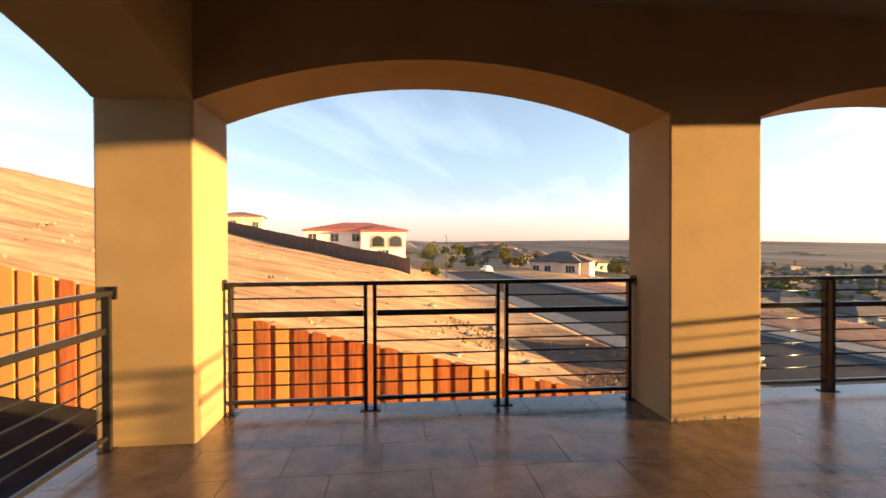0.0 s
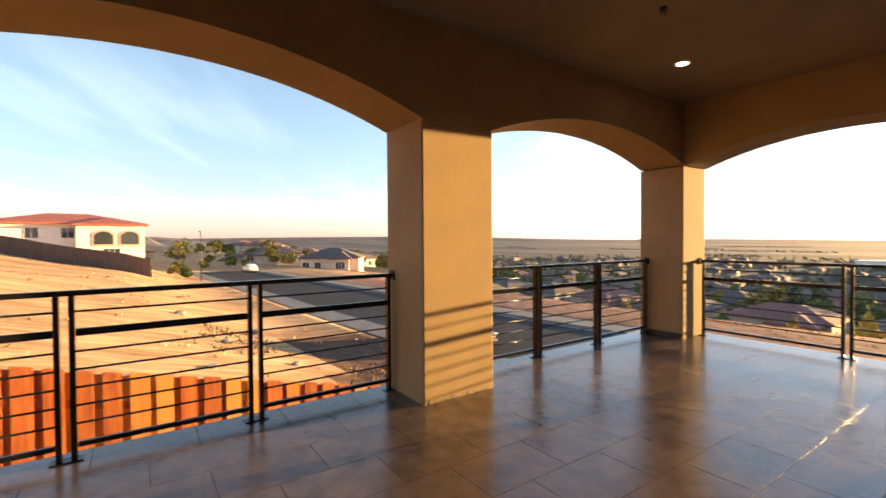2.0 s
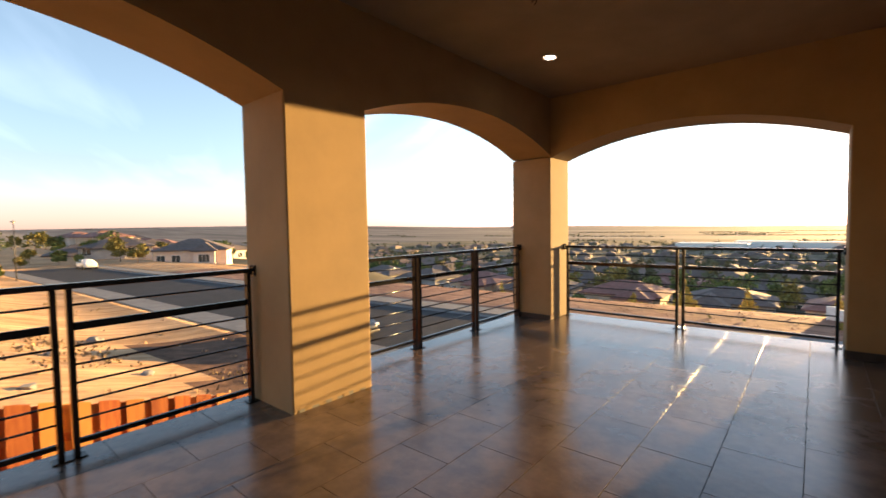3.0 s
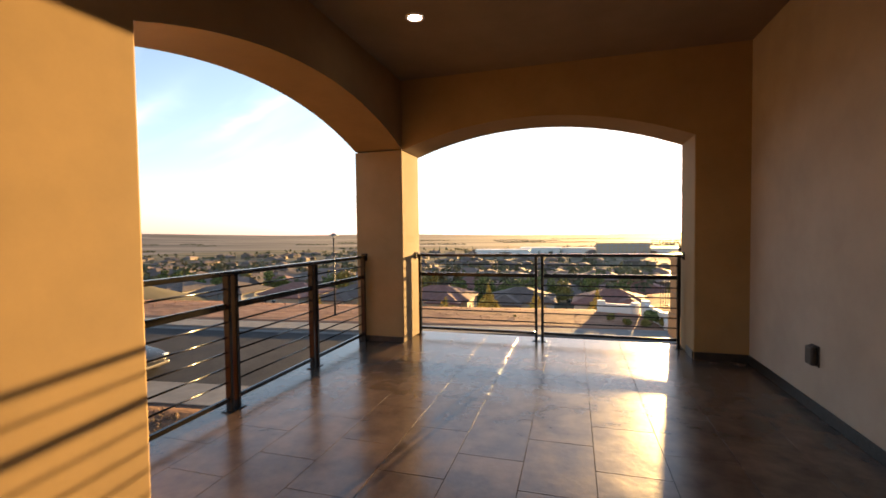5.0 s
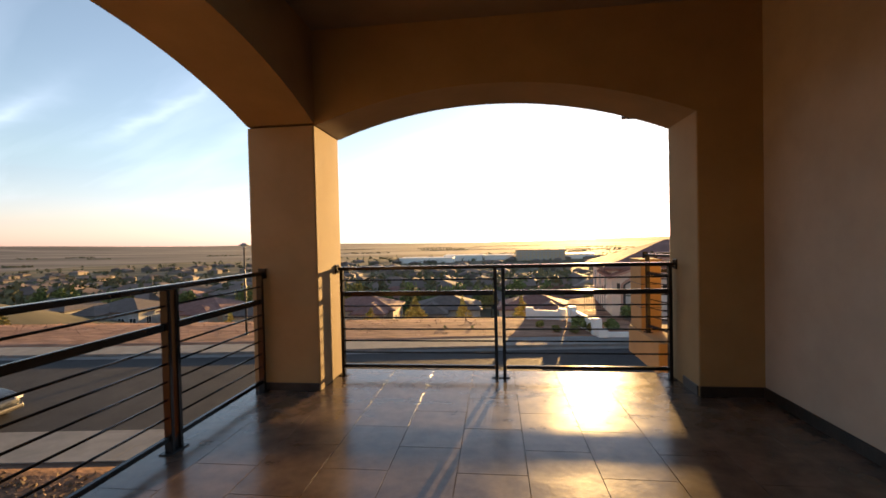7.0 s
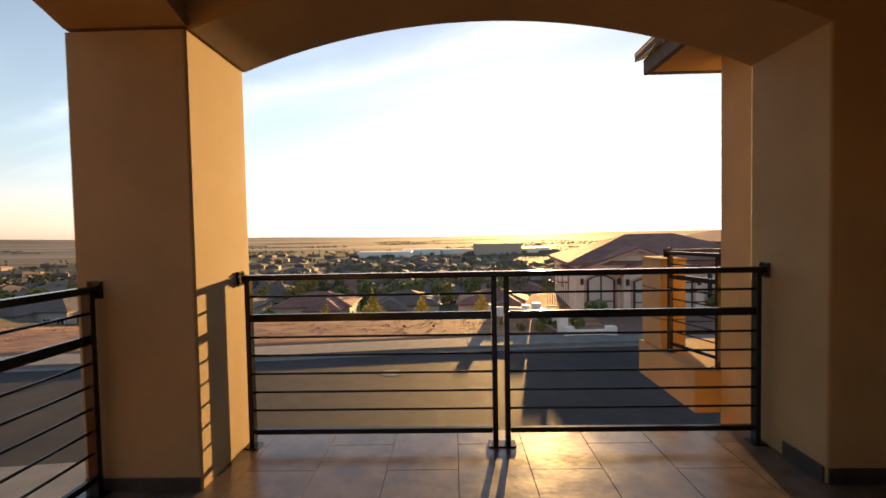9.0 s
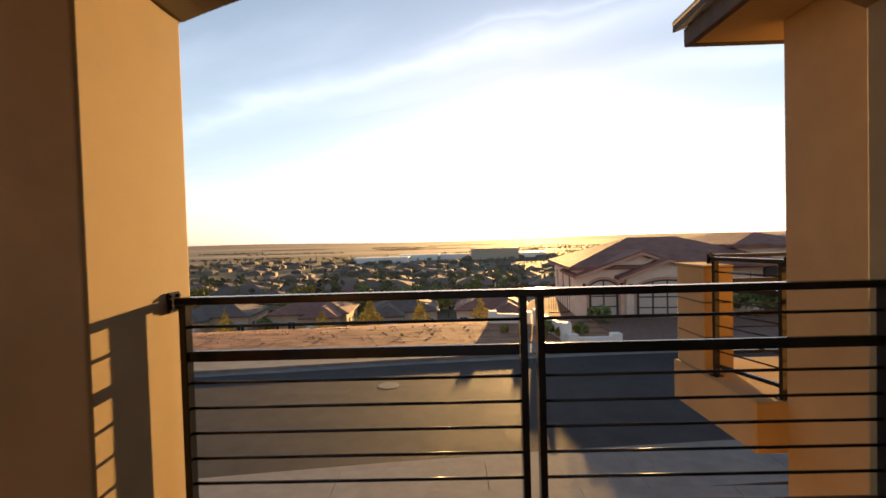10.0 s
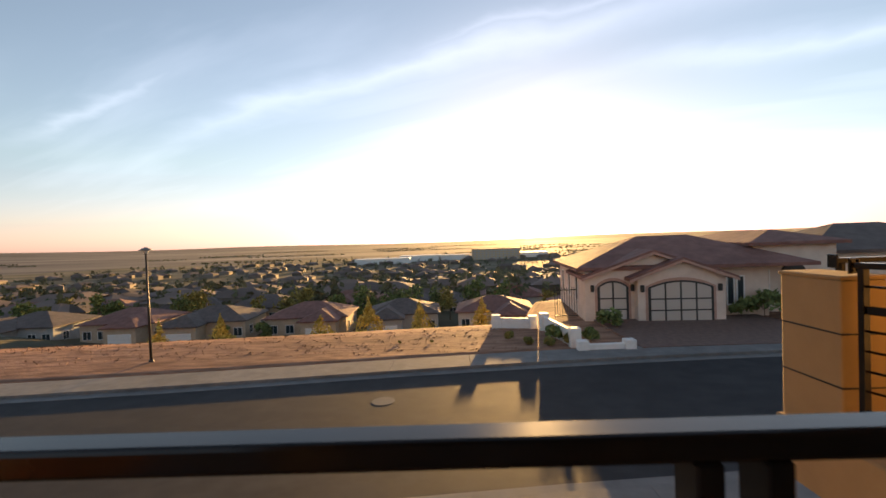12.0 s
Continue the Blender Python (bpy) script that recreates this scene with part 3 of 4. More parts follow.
def tree(name, x, y, z, h, r, mat, rnd, shape="ball", n=420, label="", group="", leaf=0.2):
    t = thing(name, None, None, label, "tree" if h > 1.2 else "bush", group=group, m=pose(x, y, z))
    bm = bmesh.new()
    th = h * (0.25 if shape == "cone" else 0.42)
    tube(bm, (0, 0, -0.4), (0.03 * h * rnd.uniform(-1, 1), 0.0, th), 0.035 * h * 0.6, 7, 0.02 * h * 0.6)
    for k in range(5):
        a = rnd.uniform(0, math.tau)
        tube(bm, (0, 0, th * 0.8), (math.cos(a) * r * 0.55, math.sin(a) * r * 0.55, th + h * rnd.uniform(0.1, 0.35)), 0.012 * h * 0.7, 5, 0.004 * h)
    part("trunk", bm, M_BARK, t)
    bm = bmesh.new()
    base = h * (0.12 if shape == "cone" else 0.3)
    leaf_cloud(bm, n, (0, 0, (base + h) / 2), (r, r, (h - base) / 2), leaf, rnd, shape, 9)
    part("crown", bm, mat, t)
    return t


# ---- houses ----
def arch_outline(u0, u1, z0, zs, za, n=14):
    pts = [(u0, z0), (u1, z0)]
    half, rise = (u1 - u0) / 2, za - zs
    rad = (half * half + rise * rise) / (2 * rise)
    for k in range(n + 1):
        u = u1 - (u1 - u0) * k / n
        pts.append((u, za - rad + math.sqrt(max(0, rad * rad - (u - (u0 + u1) / 2) ** 2))))
    return pts


def hip_roof(bm, x0, x1, y0, y1, z, rise, over=0.5, thick=0.18):
    """A hip roof with its eaves' thickness; the ridge runs along the longer side."""
    x0, x1, y0, y1 = x0 - over, x1 + over, y0 - over, y1 + over
    w, d = x1 - x0, y1 - y0
    if w >= d:
        r0, r1 = (x0 + d / 2, (y0 + y1) / 2), (x1 - d / 2, (y0 + y1) / 2)
    else:
        r0, r1 = ((x0 + x1) / 2, y0 + w / 2), ((x0 + x1) / 2, y1 - w / 2)
    lo = [bm.verts.new((a, b, z - 0.02)) for a, b in ((x0, y0), (x1, y0), (x1, y1), (x0, y1))]
    hi = [bm.verts.new((a, b, z + thick)) for a, b in ((x0, y0), (x1, y0), (x1, y1), (x0, y1))]
    p, q = bm.verts.new((*r0, z + thick + rise)), bm.verts.new((*r1, z + thick + rise))
    bm.faces.new(lo[::-1])
    for k in range(4):
        bm.faces.new((lo[k], lo[(k + 1) % 4], hi[(k + 1) % 4], hi[k]))
    if w >= d:
        fs = ((hi[0], hi[1], q, p), (hi[2], hi[3], p, q), (hi[1], hi[2], q), (hi[3], hi[0], p))
    else:
        fs = ((hi[0], hi[1], p), (hi[1], hi[2], q, p), (hi[2], hi[3], q), (hi[3], hi[0], p, q))
    for f in fs:
        bm.faces.new(f)


def window(parent, x, y, z, w, h, face, mullions=1, frame_mat=None):
    """A window on the wall plane that passes through (x, y); face: the way it looks, '-y', '+y', '-x' or '+x'."""
    fm = frame_mat or M_WPAINT
    bm = bmesh.new()
    t = 0.07
    for a in ((-w / 2 - t, -w / 2, -t, h + t), (w / 2, w / 2 + t, -t, h + t), (-w / 2, w / 2, h, h + t), (-w / 2, w / 2, -t, 0)):
        box(bm, a[0], a[1], -0.06, 0.05, a[2], a[3])
    for k in range(1, mullions + 1):
        c = -w / 2 + w * k / (mullions + 1)
        box(bm, c - 0.025, c + 0.025, -0.045, 0.04, 0, h)
    fr = part("window", bm, fm, parent)
    pane = part("pane", bbox(-w / 2, w / 2, -0.02, 0.0, 0, h), M_GLASS, fr)
    turn = {"-y": 0, "+x": 90, "+y": 180, "-x": -90}[face]
    fr.matrix_local = pose(x, y, z, 0, 0, turn)
    return fr


def garage_door(parent, x, y, z, w, h):
    bm = bbox(x - w / 2, x + w / 2, y - 0.05, y + 0.04, z, z + h)
    d = part("garage_door", bm, M_WPAINT, parent, "pale panelled garage door")
    for k in range(4):
        part("panel", bbox(x - w / 2 + 0.08, x + w / 2 - 0.08, y - 0.075, y - 0.05, z + 0.06 + k * h / 4, z + (k + 1) * h / 4 - 0.06, 0.01), M_WPAINT, d)


def suburb_house(x, y, z, turn, w, d, h, rise, wall, roof, label, group="", wing=(0.2, 0.42, 3.0), storeys=1, garage=True, face_windows=3):
    """A hipped house that looks along its own -y, with a projecting wing."""
    t = thing("house", None, None, label, "house", group=group, m=pose(x, y, z, 0, 0, turn))
    bm = bbox(-w / 2, w / 2, -d / 2, d / 2, -2.5, h)
    part("wall", bm, wall, t)
    wx0, wx1 = -w / 2 + wing[0] * w, -w / 2 + (wing[0] + wing[1]) * w
    part("wing_wall", bbox(wx0, wx1, -d / 2 - wing[2], -d / 2 + 0.3, -2.5, h - 0.15), wall, t)
    bm = bmesh.new()
    hip_roof(bm, -w / 2, w / 2, -d / 2, d / 2, h, rise)
    part("roof", bm, roof, t)
    bm = bmesh.new()
    hip_roof(bm, wx0, wx1, -d / 2 - wing[2], d / 2 - 1.0, h - 0.15, rise * 0.72)
    part("wing_roof", bm, roof, t)
    if garage:
        garage_door(t, (wx0 + wx1) / 2, -d / 2 - wing[2], 0, (wx1 - wx0) * 0.72, 2.2)
    else:
        window(t, (wx0 + wx1) / 2, -d / 2 - wing[2], 0.9, 1.8, 1.4, "-y", 2)
    for s in range(storeys):
        zz = 0.9 + s * 2.9
        for c in np.linspace(-w / 2 + 1.2, w / 2 - 1.2, face_windows + 2):
            if wx0 - 0.9 < c < wx1 + 0.9 and s == 0:
                continue
            window(t, float(c), -d / 2, zz, 1.3, 1.3, "-y", 1)
        for c in (-d / 4, d / 4):
            window(t, w / 2, c, zz, 1.2, 1.3, "+x", 1)
            window(t, -w / 2, c, zz, 1.2, 1.3, "-x", 1)
    return t


rnd = random.Random(5)
LOW = "row of houses on the lower street"
# lower street with its row of houses
bm = bmesh.new()
for k in range(40):
    a, b = -140 + k * 6, -140 + (k + 1) * 6
    q = [(a, 67), (b, 67), (b, 75), (a, 75)]
    z = -14.2
    vq = [bm.verts.new((p[0], p[1], z)) for p in q] + [bm.verts.new((p[0], p[1], z - 1.5)) for p in q]
    bm.faces.new(vq[:4])
    for i in range(4):
        bm.faces.new((vq[i], vq[(i + 1) % 4], vq[4 + (i + 1) % 4], vq[4 + i]))
bmesh.ops.remove_doubles(bm, verts=bm.verts[:], dist=0.001)
thing("road_lower", bm, M_ASPHALT, "grey asphalt street below the slope", "road", kind="structure")
specs = [(-88, 86, M_GREY, M_ROOF_GRY, 15), (-71, 85, M_GREY, M_ROOF_GRY, 14), (-55, 86, M_TAN, M_ROOF_BRN, 14.5), (-39.5, 85, M_TAN, M_ROOF_GRY, 15), (-23, 86, M_TAN, M_ROOF_BRN, 15.5),
         (-7, 86, M_GREY, M_ROOF_GRY, 14), (9, 86, M_PEACH, M_ROOF_BRN, 14.5), (26, 88, M_TAN, M_ROOF_BRN, 14)]
for i, (x, y, wall, roof, w) in enumerate(specs):
    suburb_house(x, y, -14.3, rnd.uniform(-4, 4), w - 2.2, 10, 3.3, 2.0, wall, roof, "single-storey stucco house with a hipped tile roof", LOW, wing=(0.08 if i % 2 else 0.5, 0.42, 3.2))
for x, y in ((-80, 112), (-60, 114), (-42, 112), (-22, 115), (-3, 112), (16, 116), (-100, 112)):
    suburb_house(x, y, -16.0, rnd.uniform(-15, 15), 15, 11, 3.3, 2.4, rnd.choice((M_TAN, M_GREY, M_PEACH)), rnd.choice((M_ROOF_BRN, M_ROOF_GRY)), "stucco house with a hipped tile roof behind trees", LOW, garage=False)
for x, h in ((-29.2, 5.6), (-15.6, 6.0), (-9.4, 7.0), (-2.65, 6.6), (5.6, 6.8), (-37.5, 5.2)):
    tree("tree", x, 66.0, -13.8, h, h * 0.36, M_LEAF_Y, rnd, "cone", 900, "young tree with golden autumn leaves beside the street", "golden street trees", 0.17)
for k in range(46):
    x, y = rnd.uniform(-105, 42), rnd.choice((78.5, 95, 99, 103))
    h = rnd.uniform(2.2, 3.6) if y < 80 else rnd.uniform(4, 7.5)
    tree("tree" if h > 3.7 else "bush", x, y + rnd.uniform(-1, 1), -14.6, h, h * rnd.uniform(0.32, 0.5), rnd.choice((M_LEAF_G, M_LEAF_G, M_LEAF_O)), rnd, rnd.choice(("ball", "ball", "cone")), 420,
         "leafy dark green garden tree among the houses", "garden trees", 0.3)

# ---- the wing beside the balcony: slab, pillar, railing, eave ----
thing("second_balcony_slab", bbox(4.03, 8.6, 9.602, 10.84, -0.40, 0.0, 0.01), M_STUCCO, "ochre stucco slab of the neighbouring balcony", "balcony slab", kind="structure")
bm = bbox(4.055, 4.325, 10.32, 10.80, 0.002, 0.975, 0.012, 2)
pillar = thing("parapet_pillar", None, None, "low square ochre stucco pillar with scored joints", "pillar")
part("shaft", bm, M_STUCCO, pillar)
part("cap", bbox(4.045, 4.335, 10.31, 10.81, 0.975, 1.0, 0.01, 2), M_STUCCO, pillar)
for z in (0.33, 0.65):
    part("joint", bbox(4.052, 4.328, 10.317, 10.803, z, z + 0.01), M_BASE, pillar)
railing(0.72, (), "dark bronze metal bar railing of the neighbouring balcony", pose(4.30, 9.61, 0, 0, 0, 105.5))
railing(3.6, (1.8,), "dark bronze metal bar railing of the neighbouring balcony", pose(4.325, 10.70, 0))
eave = thing("roof_eave", None, None, "dark clay tile roof eave over an ochre soffit", "roof")
part("soffit", bbox(3.80, 8.6, 8.34, 9.95, 2.865, 2.89), M_STUCCO, eave)
part("fascia", bbox(3.74, 3.80, 8.34, 10.0, 2.85, 3.0, 0.006), M_ROOF_TILE, eave)
part("fascia", bbox(3.80, 8.6, 9.95, 10.0, 2.85, 3.0, 0.006), M_ROOF_TILE, eave)
bm = bmesh.new()
prism(bm, [(3.68, 3.0), (8.6, 4.7), (8.6, 4.8), (3.68, 3.08)], 8.34, 10.06, "y")
part("roof_deck", bm, M_ROOF_TILE, eave)
for k in range(9):
    y = 8.42 + k * 0.195
    bm = bmesh.new()
    tube(bm, (3.75, y, 3.08), (8.4, y, 4.70), 0.06, 10)
    part("roof_tile", bm, M_ROOF_TILE, eave)
for k in range(3):
    bm = bmesh.new()
    x = 3.72 + k * 0.16
    tube(bm, (x, 8.34, 3.07 + k * 0.055), (x, 10.06, 3.07 + k * 0.055), 0.045, 10)
    part("edge_tile", bm, M_ROOF_TILE, eave)
roof = thing("house_roof", None, None, "low hipped clay tile roof over the balcony", "roof")
bm = bmesh.new()
hip_roof(bm, XO + 0.35, 8.7, YB0 + 0.35, YE1 - 0.45, CEIL + 0.25, 1.3)
part("roof", bm, M_ROOF_TILE, roof)

# ---- board fence down the slope ----
fence = thing("board_fence", None, None, "red cedar board-on-board fence stepping down the slope", "fence")
frnd = random.Random(11)


def fence_top(y):
    return 0.165 - 0.24 * y


y = -9.0
while y < 9.4:
    w = frnd.uniform(0.18, 0.205)
    z = fence_top(y) + frnd.uniform(-0.012, 0.012)
    bm = bmesh.new()
    prism(bm, [(y, z - 1.9), (y + w, z - 1.9), (y + w, z - 0.24 * w), (y + w / 2, z - 0.12 * w + 0.004), (y, z)], -2.915, -2.895, "x")
    part("board", bm, M_CEDAR, fence)
    bm = bmesh.new()
    prism(bm, [(y + w - 0.04, z - 1.95), (y + 0.30, z - 1.95), (y + 0.30, z - 0.10), (y + w - 0.04, z - 0.08)], -2.957, -2.938, "x")
    part("backing_board", bm, M_CEDAR, fence)
    y += 0.262
for k in range(8):
    yy = -8.6 + k * 2.4
    part("post", bbox(-3.05, -2.957, yy, yy + 0.09, fence_top(yy) - 2.4, fence_top(yy) - 0.06, 0.004), M_CEDAR, fence)
for off in (0.35, 1.5):
    bm = bmesh.new()
    vq = []
    for yy in (-9.0, 9.4):
        z = fence_top(yy) - off
        vq.append([bm.verts.new(p) for p in ((-2.937, yy, z), (-2.917, yy, z), (-2.917, yy, z - 0.09), (-2.937, yy, z - 0.09))])
    for k in range(4):
        bm.faces.new((vq[0][k], vq[0][(k + 1) % 4], vq[1][(k + 1) % 4], vq[1][k]))
    part("rail", bm, M_CEDAR, fence)

# near-black sheet laid just over the ground beside the fence
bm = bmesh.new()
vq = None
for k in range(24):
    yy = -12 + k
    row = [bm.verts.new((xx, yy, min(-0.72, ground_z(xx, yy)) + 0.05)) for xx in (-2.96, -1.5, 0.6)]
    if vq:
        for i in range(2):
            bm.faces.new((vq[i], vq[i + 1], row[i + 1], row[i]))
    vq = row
yard = thing("side_yard", bm, M_YARD, "near-black ground between the house and the fence", "ground", kind="structure")
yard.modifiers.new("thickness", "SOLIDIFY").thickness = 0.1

# weathered fence along the top of the vacant lot
far_fence = thing("lot_fence", None, None, "weathered dark brown wooden fence across the golden slope", "fence")
line = [(-51.5, 3.0), (-55, -4), (-61, -14), (-69.5, -25.5), (-82, -42), (-97, -62)]
for (xa, ya), (xb, yb) in zip(line, line[1:]):
    n = max(1, round(math.hypot(xb - xa, yb - ya) / 2.4))
    for k in range(n):
        a, b = k / n, (k + 1) / n
        p, q = (xa + (xb - xa) * a, ya + (yb - ya) * a), (xa + (xb - xa) * b, ya + (yb - ya) * b)
        za, zb = ground_z(*p), ground_z(*q)
        bm = bmesh.new()
        d = Vector((q[1] - p[1], p[0] - q[0], 0)).normalized() * 0.03
        lo = [bm.verts.new((c[0] + o * d.x, c[1] + o * d.y, z)) for c, z in ((p, za - 0.3), (q, zb - 0.3)) for o in (-1, 1)]
        hi = [bm.verts.new((c[0] + o * d.x, c[1] + o * d.y, z)) for c, z in ((p, za + 1.85), (q, zb + 1.85)) for o in (-1, 1)]
        for f in ((lo[0], lo[2], hi[2], hi[0]), (lo[1], hi[1], hi[3], lo[3]), (hi[0], hi[2], hi[3], hi[1]), (lo[0], hi[0], hi[1], lo[1]), (lo[2], lo[3], hi[3], hi[2])):
            bm.faces.new(f)
        part("panel", bm, M_OLDFENCE, far_fence)

# ---- houses along the upper street ----
wh = suburb_house(-78.5, -6.1, -1.75, 95, 16.5, 12, 5.6, 1.5, M_WHITE, M_ROOF_RED, "two-storey white stucco house with a red tile roof", wing=(0.55, 0.45, 1.5), garage=False, face_windows=3, storeys=2)
for c in (3.7, 6.6):
    bm = bmesh.new()
    prism(bm, arch_outline(c - 1.25, c + 1.25, 2.6, 4.2, 4.9), -7.58, -7.4, "y")
    bay = part("loggia_arch", bm, M_TAN, wh, "arched loggia opening")
    bm = bmesh.new()
    prism(bm, arch_outline(c - 1.0, c + 1.0, 2.9, 4.1, 4.65), -7.62, -7.58, "y")
    part("pane", bm, M_GLASS, bay)
suburb_house(-96, -32, 4.2, 100, 9, 8, 3.2, 1.1, M_TAN, M_ROOF_BRN, "cream stucco house up on the slope", garage=False)
suburb_house(-89.6, 37.2, -5.2, 60, 12, 10, 3.0, 2.0, M_PEACH, M_ROOF_GRY, "peach stucco house with a brown hipped roof", wing=(0.55, 0.3, 1.5), garage=False)
suburb_house(-108.9, 29.3, -6.8, 75, 12, 10, 5.2, 1.9, M_GREY, M_ROOF_GRY, "two-storey grey stucco house beside the street", storeys=2, garage=False)
suburb_house(-128, 27, -6.8, 80, 13, 10, 3.2, 2.2, M_TAN, M_ROOF_GRY, "stucco house with a grey hipped roof beside the street", garage=False)
suburb_house(-118, -1, -4.0, 90, 12, 10, 3.2, 2.0, M_TAN, M_ROOF_BRN, "tan stucco house with a brown roof beside the street", garage=False)
suburb_house(-140, 44, -8.5, 80, 14, 10, 3.2, 2.2, M_TAN, M_ROOF_BRN, "tan stucco house with a brown roof beyond the street", garage=False)
for x, y, h, mt in ((-72, 6.3, 1.7, M_LEAF_O), (-75, 7.0, 2.0, M_LEAF_G), (-92, 17, 2.3, M_LEAF_G), (-89, 12, 1.6, M_LEAF_O), (-97, 14, 2.3, M_LEAF_O), (-88, 19, 1.5, M_LEAF_G), (-66, 7.2, 1.3, M_LEAF_G), (-69, 7.6, 1.5, M_LEAF_O), (-90, 25, 4.2, M_LEAF_O), (-84, 26, 3.0, M_LEAF_O), (-95, 44, 3.6, M_LEAF_G),
                    (-79, 44, 3.2, M_LEAF_O), (-74, 50, 4.2, M_LEAF_G), (-98, 27, 2.6, M_LEAF_O), (-118, 30, 5.5, M_LEAF_G), (-108, 24, 4.0, M_LEAF_G), (-66, 47, 3.0, M_LEAF_G), (-130, 12, 6, M_LEAF_G),
                    (-110, 9, 5, M_LEAF_O), (-112, 52, 5, M_LEAF_G), (-60, 52, 4.5, M_LEAF_O), (-52, 56, 4.5, M_LEAF_G)):
    tree("tree" if h > 2.5 else "bush", x, y, ground_z(x, y), h, h * 0.5, mt, rnd, "ball", 700, "round leafy tree beside the street", "street trees", 0.2)


for k in range(34):
    x, y = rnd.uniform(-230, -100), rnd.uniform(22, 75)
    h = rnd.uniform(2.6, 5.5)
    tree("tree", x, y, ground_z(x, y), h, h * rnd.uniform(0.4, 0.6), rnd.choice((M_LEAF_G, M_LEAF_O, M_LEAF_O)), rnd, "ball", 260, "leafy olive tree among the houses along the street", "street trees", 0.42)
for k in range(13):
    x, y = -150 - 7 * k + rnd.uniform(-4, 4), rnd.uniform(24, 80)
    suburb_house(x, y, ground_z(x, y), rnd.uniform(60, 110), 12, 10, rnd.choice((3.2, 3.2, 5.4)), 2.0, rnd.choice((M_TAN, M_PEACH, M_GREY)), rnd.choice((M_ROOF_BRN, M_ROOF_GRY)), "stucco house with a hipped roof far along the street", garage=False, face_windows=2)
for x, y, r in ((-20.5, 6.6, 0.35), (-16.5, 4.6, 0.22), (-13.0, 6.4, 0.2), (-24, 3.5, 0.3), (-11.5, 3.4, 0.18)):
    bm = bmesh.new()
    bmesh.ops.create_icosphere(bm, subdivisions=2, radius=r)
    for v in bm.verts:
        v.co *= 1 + 0.5 * noise.noise(v.co * 4 / r * 0.35 + Vector((x, y, 0)))
        v.co.z *= 0.55
    thing("rock", bm, M_CONC, "pale weathered rock lying on the dry slope", "rock", group="rocks on the slope", m=pose(x, y, ground_z(x, y) + r * 0.12))

# ---- the house across the street ----
def arched_garage(parent, u0, u1, y, cols):
    zs, za = 2.0, 2.38
    bm = bmesh.new()
    prism(bm, arch_outline(u0 - 0.14, u1 + 0.14, 0, zs + 0.04, za + 0.16), y - 0.03, y + 0.1, "y")
    part("door_surround", bm, M_TRIM, parent, "pinkish arched surround")
    bm = bmesh.new()
    prism(bm, arch_outline(u0, u1, 0, zs, za), y - 0.06, y - 0.032, "y")
    d = part("garage_door", bm, M_IRON, parent, "dark metal framed door with frosted panes")
    half, rise = (u1 - u0) / 2, za - zs
    rad = (half * half + rise * rise) / (2 * rise)
    def top(u):
        return za - rad + math.sqrt(max(0, rad * rad - (u - (u0 + u1) / 2) ** 2))
    for c in range(cols):
        a, b = u0 + 0.09 + c * (u1 - u0 - 0.18) / cols, u0 + 0.09 + (c + 1) * (u1 - u0 - 0.18) / cols
        a, b = a + 0.05, b - 0.05
        for r, (z0, z1) in enumerate(((0.1, 0.66), (0.74, 1.30), (1.38, None))):
            bm = bmesh.new()
            out = [(a, z0), (b, z0), (b, z1), (a, z1)] if z1 else [(a, z0), (b, z0), (b, top(b) - 0.1), ((a + b) / 2, top((a + b) / 2) - 0.1), (a, top(a) - 0.1)]
            prism(bm, out, y - 0.075, y - 0.06, "y")
            part("pane", bm, M_FROST, d)


hr = thing("house", None, None, "peach stucco house with arched garage doors and a brown tile roof", "house", m=pose(9.55, 33.9, -3.86, 0, 0, -5))
part("wall", bbox(0, 10.6, 0.9, 9.2, -2, 3.0), M_PEACH, hr)
part("garage_wall", bbox(0.0, 3.2, 0, 1.0, -1, 2.95), M_PEACH, hr)
part("garage_wall", bbox(2.8, 7.5, -0.6, 1.0, -1, 2.75), M_PEACH, hr)
part("entry_wall", bbox(10.5, 15.2, 2.2, 12, -1, 4.1), M_PEACH, hr)
part("side_wall", bbox(15.0, 27, 4.0, 13, -2, 3.4), M_PEACH, hr)
bm = bmesh.new()
hip_roof(bm, 0, 12.2, 0.3, 9.2, 3.0, 1.7)
part("roof", bm, M_ROOF_BRN, hr)
bm = bmesh.new()
hip_roof(bm, 10.5, 15.2, 2.2, 12, 4.1, 0.75)
part("entry_roof", bm, M_ROOF_BRN, hr)
bm = bmesh.new()
hip_roof(bm, 15.0, 27, 4.0, 13, 3.4, 1.7)
part("side_roof", bm, M_ROOF_GRY, hr)
